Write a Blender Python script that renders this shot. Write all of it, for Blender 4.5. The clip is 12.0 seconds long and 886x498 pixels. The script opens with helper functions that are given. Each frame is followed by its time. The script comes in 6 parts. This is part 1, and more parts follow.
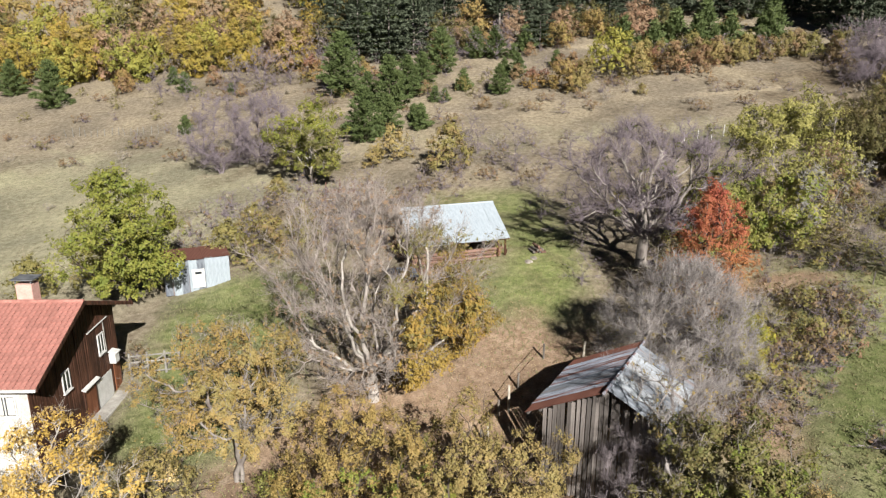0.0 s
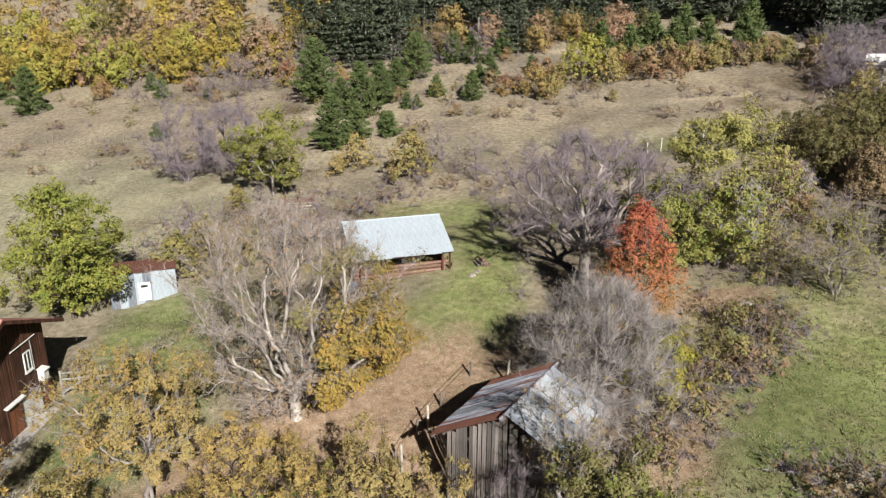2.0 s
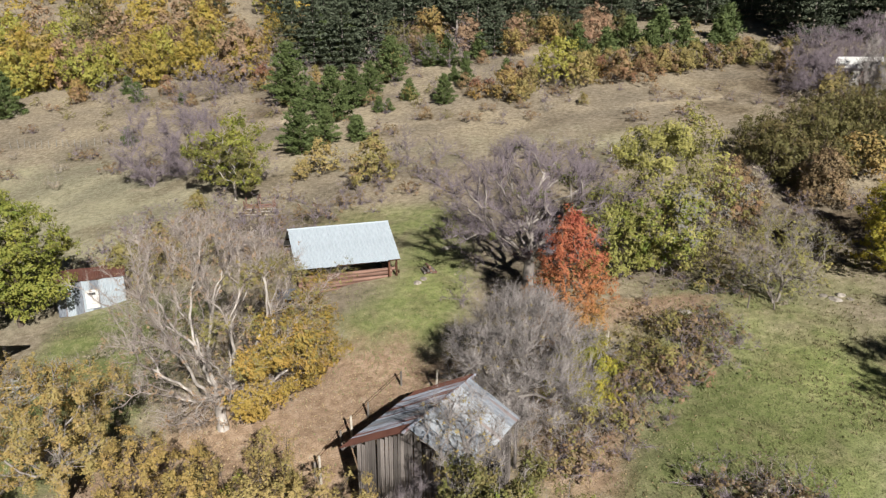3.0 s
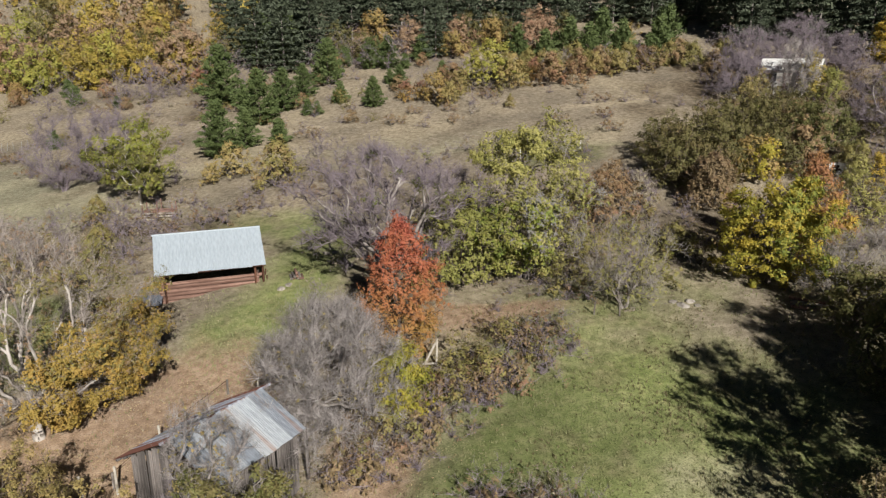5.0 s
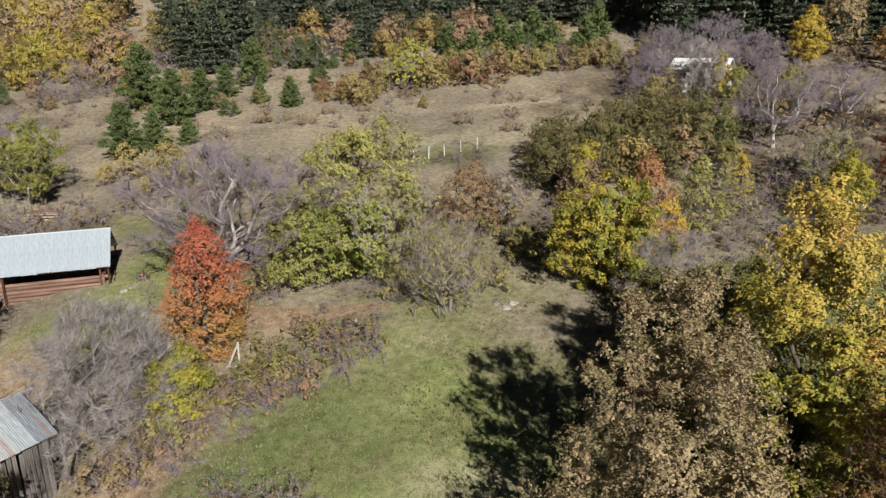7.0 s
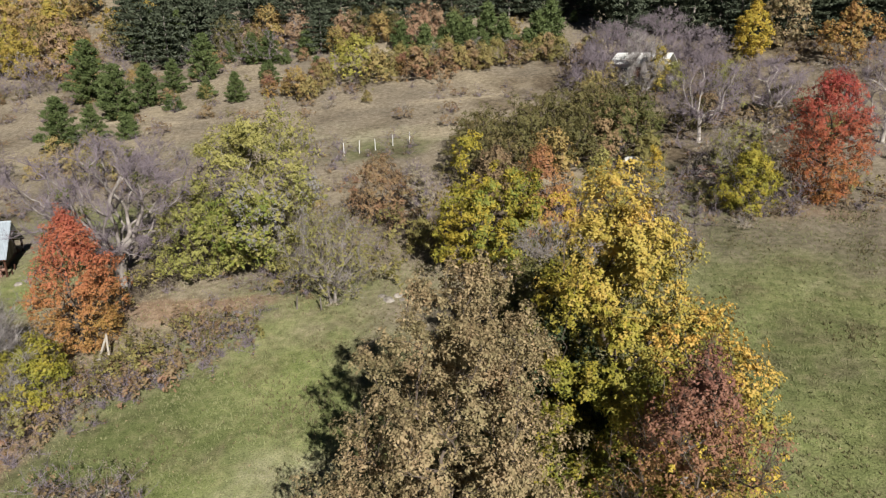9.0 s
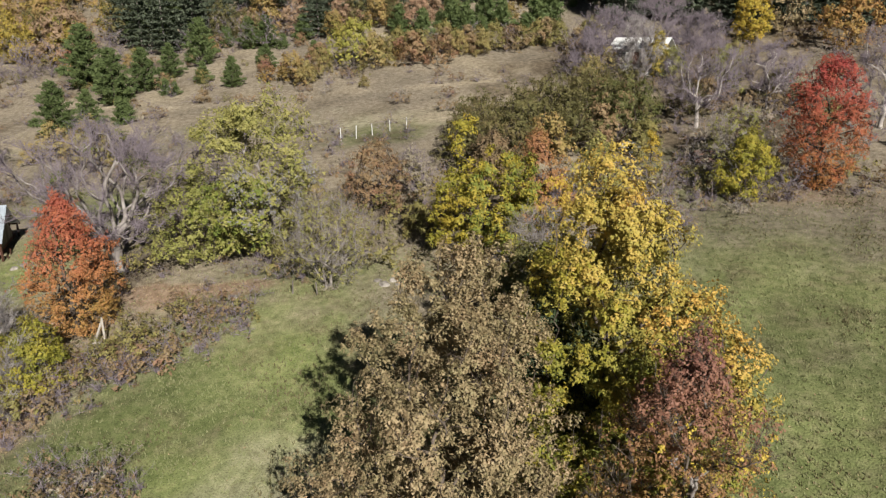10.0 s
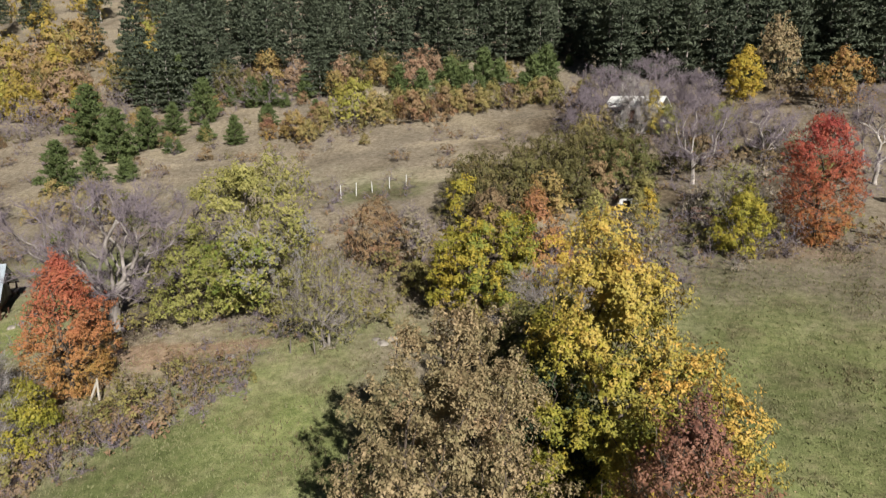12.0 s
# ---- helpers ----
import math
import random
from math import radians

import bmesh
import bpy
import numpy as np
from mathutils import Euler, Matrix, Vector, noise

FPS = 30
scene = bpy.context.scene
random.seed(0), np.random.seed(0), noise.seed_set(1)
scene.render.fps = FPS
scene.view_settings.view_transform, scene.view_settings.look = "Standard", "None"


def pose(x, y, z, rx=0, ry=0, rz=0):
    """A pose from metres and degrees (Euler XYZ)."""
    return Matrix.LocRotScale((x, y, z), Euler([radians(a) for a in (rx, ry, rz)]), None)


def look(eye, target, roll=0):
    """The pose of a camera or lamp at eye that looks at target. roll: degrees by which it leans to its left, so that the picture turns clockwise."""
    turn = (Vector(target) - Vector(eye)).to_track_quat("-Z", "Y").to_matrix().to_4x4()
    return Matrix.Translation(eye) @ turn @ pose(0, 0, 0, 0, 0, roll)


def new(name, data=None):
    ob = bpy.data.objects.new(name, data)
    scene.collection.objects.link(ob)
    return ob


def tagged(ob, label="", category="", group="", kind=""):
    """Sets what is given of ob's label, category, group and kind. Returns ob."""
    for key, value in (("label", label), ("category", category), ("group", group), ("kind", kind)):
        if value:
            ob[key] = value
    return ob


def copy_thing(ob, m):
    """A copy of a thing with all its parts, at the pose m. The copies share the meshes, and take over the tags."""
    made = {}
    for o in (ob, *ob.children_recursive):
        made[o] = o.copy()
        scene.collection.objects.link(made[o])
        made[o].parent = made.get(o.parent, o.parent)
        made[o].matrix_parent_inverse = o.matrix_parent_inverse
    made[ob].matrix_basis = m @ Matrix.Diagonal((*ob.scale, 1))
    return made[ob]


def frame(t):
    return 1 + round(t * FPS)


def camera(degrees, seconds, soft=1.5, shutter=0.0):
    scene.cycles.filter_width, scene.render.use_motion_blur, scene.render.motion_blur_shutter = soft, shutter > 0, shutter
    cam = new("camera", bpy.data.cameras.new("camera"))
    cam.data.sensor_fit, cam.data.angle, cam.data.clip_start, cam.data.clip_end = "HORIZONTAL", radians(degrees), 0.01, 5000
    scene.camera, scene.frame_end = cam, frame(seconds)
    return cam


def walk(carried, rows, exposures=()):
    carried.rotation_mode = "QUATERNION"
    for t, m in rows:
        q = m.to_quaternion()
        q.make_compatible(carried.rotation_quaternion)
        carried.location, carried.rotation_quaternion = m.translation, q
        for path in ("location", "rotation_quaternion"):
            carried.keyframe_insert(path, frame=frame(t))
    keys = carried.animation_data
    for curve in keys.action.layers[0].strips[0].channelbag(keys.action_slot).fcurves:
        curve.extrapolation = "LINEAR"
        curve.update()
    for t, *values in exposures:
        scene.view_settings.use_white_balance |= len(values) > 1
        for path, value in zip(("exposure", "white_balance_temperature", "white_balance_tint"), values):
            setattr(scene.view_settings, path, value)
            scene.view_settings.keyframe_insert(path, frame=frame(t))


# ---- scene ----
cam = camera(64.8, 12.0, soft=1.25, shutter=0.15)
METRES, EYE, TILT, LEAN, TURN = 34.0, 13.5, -16.0, 0.0, 0.0
ROWS = [
    (0.0, 0.0, 0.0, 0.0, 0.0, 0.0, -0.0),
    (0.5, 0.0154, 0.0012, 0.0054, 0.1, -0.05, 0.01),
    (1.0, 0.0392, 0.0009, 0.0122, 0.2, -0.09, 0.02),
    (1.5, 0.0756, 0.0007, 0.0208, 0.29, -0.12, 0.03),
    (2.0, 0.1182, 0.0011, 0.0289, 0.37, -0.12, 0.05),
    (2.5, 0.1716, 0.0024, 0.037, 0.45, -0.13, 0.09),
    (3.0, 0.2262, 0.0043, 0.0435, 0.51, -0.14, 0.13),
    (5.0, 0.4892, 0.0161, 0.0522, 0.65, -0.09, 0.24),
    (5.5, 0.5649, 0.0184, 0.053, 0.66, -0.12, 0.26),
    (6.0, 0.6366, 0.0214, 0.0537, 0.65, -0.13, 0.3),
    (6.5, 0.7146, 0.0227, 0.0552, 0.65, -0.18, 0.31),
    (7.0, 0.7875, 0.0252, 0.0559, 0.64, -0.19, 0.31),
    (7.5, 0.8675, 0.0297, 0.0547, 0.62, -0.21, 0.32),
    (9.5, 0.981, 0.0389, 0.0393, 0.43, -0.25, 0.34),
    (10.0, 0.9817, 0.0382, 0.0384, 0.41, -1.32, 0.3),
    (10.5, 0.982, 0.0382, 0.0389, 0.42, -5.57, 0.3),
    (11.0, 0.9829, 0.0386, 0.0422, 0.45, -7.01, 0.35),
    (11.5, 0.9841, 0.0385, 0.0464, 0.47, -3.65, 0.44),
    (12.0, 0.9851, 0.0374, 0.0477, 0.46, 3.01, 0.46),
]
walk(cam, [(t, pose(0, 0, EYE, TILT, LEAN, TURN) @ pose(METRES * x, METRES * y, METRES * z, 90 + pitch, roll, yaw)) for t, x, y, z, yaw, pitch, roll in ROWS],
     exposures=[(0.0, 0.87), (3.0, 0.70), (5.0, 0.49), (7.5, 0.56), (12.0, 0.56)])

# ---- world, sun and exposure ----
SUN_ELEVATION, SUN_FROM = 30.5, (0.36, -1.0)
world = bpy.data.worlds.new("sky")
scene.world = world
world.use_nodes = True
wn = world.node_tree.nodes
sky = wn.new("ShaderNodeTexSky")
sky.sky_type, sky.sun_disc = "NISHITA", False
sky.air_density, sky.dust_density, sky.altitude = 0.45, 0.1, 1500
sky.sun_elevation, sky.sun_rotation = radians(SUN_ELEVATION), radians(160)
wn["Background"].inputs["Strength"].default_value = 0.015
world.node_tree.links.new(sky.outputs[0], wn["Background"].inputs["Color"])
sun = new("sun", bpy.data.lights.new("sun", "SUN"))
sun.data.energy, sun.data.angle, sun.data.color = 5.0, radians(0.55), (1.0, 0.955, 0.89)
k = math.cos(radians(SUN_ELEVATION)) / math.hypot(*SUN_FROM)
sun.matrix_world = look((SUN_FROM[0] * k * 100, SUN_FROM[1] * k * 100, math.sin(radians(SUN_ELEVATION)) * 100), (0, 0, 0))


# ---- materials ----
def material(name, rough=0.9, metal=0.0, spec=0.25):
    m = bpy.data.materials.new(name)
    m.use_nodes = True
    b = m.node_tree.nodes["Principled BSDF"]
    b.inputs["Roughness"].default_value, b.inputs["Metallic"].default_value = rough, metal
    b.inputs["Specular IOR Level"].default_value = spec
    return m, m.node_tree.nodes, m.node_tree.links, b


def ramp(nodes, colours, stops=None):
    r = nodes.new("ShaderNodeValToRGB")
    e = r.color_ramp.elements
    n = len(colours)
    while len(e) < n:
        e.new(0.5)
    for i, c in enumerate(colours):
        e[i].position = stops[i] if stops else i / (n - 1)
        e[i].color = (*c, 1)
    return r


def noise_node(nodes, links, scale, detail=4.0, coords="Object", squash=(1, 1, 1)):
    co, mp, nz = nodes.new("ShaderNodeTexCoord"), nodes.new("ShaderNodeMapping"), nodes.new("ShaderNodeTexNoise")
    mp.inputs["Scale"].default_value = squash
    nz.inputs["Scale"].default_value, nz.inputs["Detail"].default_value = scale, detail
    links.new(co.outputs[coords], mp.inputs["Vector"])
    links.new(mp.outputs[0], nz.inputs["Vector"])
    return nz


def mix(nodes, links, fac, a, b, blend="MIX"):
    m = nodes.new("ShaderNodeMix")
    m.data_type, m.blend_type = "RGBA", blend
    for s, v in ((m.inputs[0], fac), (m.inputs[6], a), (m.inputs[7], b)):
        if isinstance(v, bpy.types.NodeSocket):
            links.new(v, s)
        else:
            s.default_value = v if isinstance(v, float) else (*v, 1)
    return m.outputs[2]


def bump(nodes, links, height, b, strength=0.4, dist=0.02):
    n = nodes.new("ShaderNodeBump")
    n.inputs["Strength"].default_value, n.inputs["Distance"].default_value = strength, dist
    links.new(height, n.inputs["Height"])
    links.new(n.outputs[0], b.inputs["Normal"])


def leaf_material(name, colours, top=None, top_from=0.3, top_to=0.8, thin=0.07, each=0.26):
    """Leaves: a colour for each leaf, larger patches, and where given another colour towards the crown's top."""
    m, nodes, links, b = material(name, 0.65, 0, 0.3)
    geo = nodes.new("ShaderNodeNewGeometry")
    r = ramp(nodes, colours)
    nz = noise_node(nodes, links, 0.9, 3.0)
    add = nodes.new("ShaderNodeMath")
    add.operation = "MULTIPLY_ADD"
    add.inputs[1].default_value, add.inputs[2].default_value = each, -0.14 - each / 2
    links.new(geo.outputs["Random Per Island"], add.inputs[0])
    ad2 = nodes.new("ShaderNodeMath")
    ad2.operation = "MULTIPLY_ADD"
    ad2.inputs[1].default_value = 1.25
    links.new(nz.outputs[0], ad2.inputs[0])
    links.new(add.outputs[0], ad2.inputs[2])
    info = nodes.new("ShaderNodeObjectInfo")
    ad3 = nodes.new("ShaderNodeMath")
    ad3.operation = "MULTIPLY_ADD"
    ad3.inputs[1].default_value = 0.3
    links.new(info.outputs["Random"], ad3.inputs[0])
    links.new(ad2.outputs[0], ad3.inputs[2])
    links.new(ad3.outputs[0], r.inputs[0])
    col = r.outputs[0]
    if top:
        co, sep, rr = nodes.new("ShaderNodeTexCoord"), nodes.new("ShaderNodeSeparateXYZ"), ramp(nodes, top)
        links.new(co.outputs["Generated"], sep.inputs[0])
        links.new(ad3.outputs[0], rr.inputs[0])
        mr = nodes.new("ShaderNodeMapRange")
        mr.inputs[1].default_value, mr.inputs[2].default_value = top_from, top_to
        ad4 = nodes.new("ShaderNodeMath")
        ad4.operation = "MULTIPLY_ADD"
        ad4.inputs[1].default_value = 0.5
        sub = nodes.new("ShaderNodeMath")
        sub.operation = "SUBTRACT"
        sub.inputs[1].default_value = 0.5
        links.new(nz.outputs[0], sub.inputs[0])
        links.new(sub.outputs[0], ad4.inputs[0])
        links.new(sep.outputs[2], ad4.inputs[2])
        links.new(ad4.outputs[0], mr.inputs[0])
        col = mix(nodes, links, mr.outputs[0], col, rr.outputs[0])
    links.new(col, b.inputs["Base Color"])
    tr, ms = nodes.new("ShaderNodeBsdfTranslucent"), nodes.new("ShaderNodeMixShader")
    links.new(col, tr.inputs["Color"])
    ms.inputs[0].default_value = thin
    links.new(b.outputs[0], ms.inputs[1])
    links.new(tr.outputs[0], ms.inputs[2])
    links.new(ms.outputs[0], nodes["Material Output"].inputs["Surface"])
    return m


def bark_material(name, dark, light):
    m, nodes, links, b = material(name, 0.95, 0, 0.15)
    nz = noise_node(nodes, links, 3.0, 6.0, squash=(1, 1, 0.4))
    r = ramp(nodes, (dark, light), (0.3, 0.7))
    links.new(nz.outputs[0], r.inputs[0])
    links.new(r.outputs[0], b.inputs["Base Color"])
    return m


def plain_material(name, a, c, scale=3.0, rough=0.8, metal=0.0, squash=(1, 1, 1), relief=0.3, stops=(0.35, 0.65), vary=0.25):
    """Two tones in noise at two scales, a tone for each object, and a fine relief."""
    m, nodes, links, b = material(name, rough, metal)
    nz, fine = noise_node(nodes, links, scale, 5.0, squash=squash), noise_node(nodes, links, scale * 9, 3.0, squash=squash)
    r = ramp(nodes, (a, c), stops)
    links.new(nz.outputs[0], r.inputs[0])
    f = ramp(nodes, ((0.72, 0.72, 0.72), (1, 1, 1)), (0.3, 0.6))
    links.new(fine.outputs[0], f.inputs[0])
    col = mix(nodes, links, 1.0, r.outputs[0], f.outputs[0], "MULTIPLY")
    info = nodes.new("ShaderNodeObjectInfo")
    o = ramp(nodes, ((1 - vary,) * 3, (1, 1, 1)))
    links.new(info.outputs["Random"], o.inputs[0])
    links.new(mix(nodes, links, 1.0, col, o.outputs[0], "MULTIPLY"), b.inputs["Base Color"])
    bump(nodes, links, fine.outputs[0], b, relief)
    return m


def sheet_material(name, metal_a, metal_b, rust, amount):
    """Old galvanised sheet with rust that starts in streaks."""
    m, nodes, links, b = material(name, 0.7, 0.0, 0.3)
    n1, n2 = noise_node(nodes, links, 0.9, 6.0, squash=(3.2, 0.3, 1)), noise_node(nodes, links, 5.0, 6.0, squash=(1.5, 0.4, 1))
    r = ramp(nodes, (metal_a, metal_b), (0.3, 0.7))
    links.new(n2.outputs[0], r.inputs[0])
    info = nodes.new("ShaderNodeObjectInfo")
    ad = nodes.new("ShaderNodeMath")
    ad.operation = "MULTIPLY_ADD"
    ad.inputs[1].default_value = 0.12
    links.new(info.outputs["Random"], ad.inputs[0])
    links.new(n1.outputs[0], ad.inputs[2])
    k1 = ramp(nodes, ((0, 0, 0), (1, 1, 1)), (1 - amount - 0.06, 1 - amount + 0.1))
    links.new(ad.outputs[0], k1.inputs[0])
    links.new(mix(nodes, links, k1.outputs[0], r.outputs[0], rust), b.inputs["Base Color"])
    rr = nodes.new("ShaderNodeMapRange")
    rr.inputs[3].default_value, rr.inputs[4].default_value = 0.62, 0.92
    links.new(k1.outputs[0], rr.inputs[0])
    links.new(rr.outputs[0], b.inputs["Roughness"])
    return m


bark = bark_material("bark_brown", (0.05, 0.038, 0.03), (0.16, 0.13, 0.105))
bark_grey = bark_material("bark_grey", (0.13, 0.11, 0.10), (0.36, 0.33, 0.30))
bark_purple = bark_material("twigs_purple_grey", (0.12, 0.098, 0.112), (0.27, 0.23, 0.252))
bark_lilac = bark_material("twigs_lilac_grey", (0.075, 0.063, 0.068), (0.28, 0.243, 0.256))
bark_twig = bark_material("twigs_silver_grey", (0.085, 0.074, 0.07), (0.42, 0.385, 0.37))
bark_tan = bark_material("twigs_tan_grey", (0.17, 0.142, 0.128), (0.43, 0.38, 0.345))
bark_pale = bark_material("bark_pale", (0.23, 0.205, 0.185), (0.54, 0.50, 0.455))
leaf_green = leaf_material("leaves_green", ((0.055, 0.085, 0.015), (0.11, 0.15, 0.025), (0.19, 0.21, 0.04), (0.26, 0.24, 0.05)))
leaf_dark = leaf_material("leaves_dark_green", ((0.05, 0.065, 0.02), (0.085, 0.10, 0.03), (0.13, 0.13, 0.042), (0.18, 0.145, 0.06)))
leaf_olive = leaf_material("leaves_olive", ((0.135, 0.128, 0.045), (0.21, 0.187, 0.066), (0.285, 0.228, 0.085), (0.34, 0.243, 0.10)))
leaf_tan = leaf_material("leaves_tan_olive", ((0.15, 0.13, 0.045), (0.245, 0.19, 0.062), (0.315, 0.22, 0.075), (0.35, 0.22, 0.085)))
leaf_gold = leaf_material("leaves_gold", ((0.16, 0.13, 0.035), (0.25, 0.19, 0.045), (0.31, 0.215, 0.05), (0.35, 0.21, 0.055)))
leaf_yellow = leaf_material("leaves_yellow", ((0.16, 0.17, 0.03), (0.32, 0.27, 0.04), (0.46, 0.33, 0.05), (0.50, 0.32, 0.06)))
leaf_lime = leaf_material("leaves_lime", ((0.105, 0.125, 0.03), (0.175, 0.19, 0.048), (0.255, 0.248, 0.07), (0.33, 0.295, 0.10)))
leaf_oak = leaf_material("leaves_oak_brown", ((0.125, 0.118, 0.052), (0.222, 0.19, 0.094), (0.32, 0.247, 0.137), (0.375, 0.258, 0.15)))
leaf_rust = leaf_material("leaves_rust", ((0.125, 0.10, 0.05), (0.195, 0.145, 0.072), (0.25, 0.172, 0.088), (0.255, 0.135, 0.08)))
leaf_mauve = leaf_material("leaves_red_brown", ((0.17, 0.15, 0.035), (0.30, 0.2, 0.05), (0.26, 0.13, 0.07)), ((0.115, 0.052, 0.042), (0.20, 0.092, 0.068), (0.28, 0.145, 0.085)), 0.3, 0.8)
leaf_orange = leaf_material("leaves_orange", ((0.22, 0.17, 0.05), (0.30, 0.205, 0.06), (0.34, 0.185, 0.07), (0.31, 0.14, 0.075)))
leaf_red = leaf_material("leaves_red_over_yellow", ((0.24, 0.19, 0.05), (0.34, 0.21, 0.06), (0.36, 0.17, 0.07)), ((0.22, 0.06, 0.045), (0.36, 0.095, 0.06), (0.40, 0.155, 0.07)), 0.2, 0.7)
leaf_scarlet = leaf_material("leaves_scarlet_over_yellow", ((0.30, 0.22, 0.05), (0.36, 0.18, 0.055), (0.30, 0.09, 0.045)), ((0.18, 0.026, 0.03), (0.31, 0.05, 0.048), (0.42, 0.12, 0.066)), 0.12, 0.78)
leaf_two = leaf_material("leaves_yellow_over_green", ((0.10, 0.13, 0.025), (0.17, 0.185, 0.03), (0.26, 0.23, 0.04)), ((0.25, 0.24, 0.05), (0.45, 0.338, 0.075), (0.62, 0.36, 0.09)), 0.3, 0.95)
# Near-black leaf colour: the shade of the oak and maple gap, painted in.
leaf_gap_shade = leaf_material("leaves_shade_dark", ((0.02, 0.033, 0.014), (0.04, 0.058, 0.025), (0.07, 0.09, 0.04)), thin=0.05)
leaf_weed = leaf_material("brown_green_weeds", ((0.07, 0.07, 0.03), (0.12, 0.105, 0.05), (0.17, 0.14, 0.075)))
leaf_bramble = leaf_material("bramble_leaves", ((0.10, 0.08, 0.042), (0.165, 0.12, 0.065), (0.22, 0.16, 0.085), (0.23, 0.125, 0.08)))
leaf_scrub = leaf_material("scrub_leaves", ((0.095, 0.09, 0.035), (0.16, 0.15, 0.05), (0.23, 0.20, 0.065), (0.22, 0.14, 0.07)))
leaf_bleached = leaf_material("leaves_bleached_yellow", ((0.22, 0.155, 0.04), (0.37, 0.25, 0.055), (0.49, 0.33, 0.08), (0.62, 0.49, 0.26)))
leaf_pale = leaf_material("leaves_pale_yellow", ((0.2, 0.2, 0.06), (0.30, 0.285, 0.085), (0.40, 0.36, 0.13)))
leaf_wgold = leaf_material("leaves_dull_gold", ((0.15, 0.14, 0.035), (0.245, 0.208, 0.045), (0.33, 0.255, 0.052), (0.37, 0.245, 0.06)), each=0.15)
leaf_wpink = leaf_material("leaves_pinkish_brown", ((0.17, 0.12, 0.075), (0.25, 0.175, 0.11), (0.31, 0.21, 0.13), (0.31, 0.17, 0.11)), each=0.2)
leaf_worange = leaf_material("leaves_russet", ((0.165, 0.145, 0.05), (0.245, 0.197, 0.064), (0.295, 0.205, 0.075), (0.275, 0.158, 0.08)), each=0.15)
leaf_wlime = leaf_material("leaves_greenish_yellow", ((0.13, 0.15, 0.03), (0.21, 0.22, 0.045), (0.30, 0.28, 0.06), (0.37, 0.31, 0.07)), each=0.15)
leaf_grey = leaf_material("dead_grey_climber", ((0.13, 0.12, 0.105), (0.21, 0.20, 0.185), (0.29, 0.28, 0.26)))
leaf_hazel = leaf_material("leaves_hazel", ((0.065, 0.065, 0.022), (0.10, 0.096, 0.033), (0.14, 0.125, 0.045), (0.17, 0.125, 0.058)))
leaf_mgreen = leaf_material("leaves_yellow_green", ((0.082, 0.105, 0.02), (0.155, 0.17, 0.028), (0.275, 0.245, 0.034), (0.40, 0.30, 0.042)))
needles = leaf_material("needles", ((0.043, 0.056, 0.037), (0.066, 0.082, 0.052), (0.09, 0.107, 0.066)), thin=0.1)
needles_light = leaf_material("needles_young", ((0.053, 0.074, 0.025), (0.085, 0.117, 0.039), (0.127, 0.162, 0.057)), thin=0.15)
straw = leaf_material("dry_grass", ((0.17, 0.145, 0.10), (0.24, 0.205, 0.145), (0.31, 0.27, 0.195), (0.28, 0.215, 0.165)))
grass_blades = leaf_material("green_grass", ((0.13, 0.152, 0.062), (0.175, 0.197, 0.082), (0.22, 0.227, 0.108), (0.27, 0.25, 0.145)))
litter_leaf = leaf_material("fallen_leaves", ((0.17, 0.11, 0.06), (0.27, 0.19, 0.11), (0.38, 0.29, 0.16), (0.45, 0.38, 0.24)))

plaster = plain_material("white_plaster", (0.62, 0.6, 0.55), (0.8, 0.79, 0.75), 1.2, 0.9)
dark_wood = plain_material("dark_brown_boards", (0.028, 0.014, 0.009), (0.15, 0.066, 0.04), 2.0, 0.75, squash=(4, 4, 0.4), vary=0.45)
grey_wood = plain_material("weathered_grey_boards", (0.12, 0.10, 0.085), (0.36, 0.325, 0.29), 2.0, 0.9, squash=(5, 5, 0.35), vary=0.5)
hut_wood = plain_material("dark_weathered_boards", (0.048, 0.04, 0.037), (0.33, 0.295, 0.275), 2.2, 0.9, squash=(6, 6, 0.3), vary=0.62, stops=(0.3, 0.62))
log_wood = plain_material("reddish_logs", (0.16, 0.088, 0.066), (0.34, 0.21, 0.165), 1.6, 0.9, squash=(0.4, 5, 5), vary=0.4)
pole_wood = plain_material("pale_stripped_poles", (0.4, 0.35, 0.28), (0.66, 0.62, 0.54), 3.0, 0.85)
silver_wood = plain_material("silver_grey_rails", (0.2, 0.19, 0.17), (0.4, 0.385, 0.35), 3.0, 0.85)
tile_red = plain_material("red_clay_tiles", (0.40, 0.175, 0.145), (0.53, 0.26, 0.215), 0.9, 0.85, vary=0.22)
door_wood = plain_material("orange_brown_door_boards", (0.13, 0.05, 0.026), (0.25, 0.10, 0.05), 2.0, 0.7, squash=(4, 4, 0.4))
chimney_pink = plain_material("pink_render", (0.6, 0.36, 0.31), (0.7, 0.45, 0.39), 3.0, 0.9)
trim_white = plain_material("white_paint", (0.68, 0.68, 0.66), (0.82, 0.82, 0.8), 3.0, 0.6)
soot = plain_material("dark_metal", (0.13, 0.14, 0.155), (0.25, 0.26, 0.28), 3.0, 0.5)
# Near-black: shade painted behind boards and in the cart's opening; also tyre colour.
gap_and_tyre_dark = plain_material("dark_gaps_and_tyres", (0.02, 0.015, 0.012), (0.05, 0.035, 0.028), 3.0, 0.9)
stone_grey = plain_material("field_stone", (0.24, 0.21, 0.18), (0.46, 0.42, 0.37), 3.0, 0.95, vary=0.35)
sheet_new = sheet_material("galvanised_sheet", (0.31, 0.355, 0.395), (0.39, 0.44, 0.485), (0.3, 0.16, 0.09), 0.03)
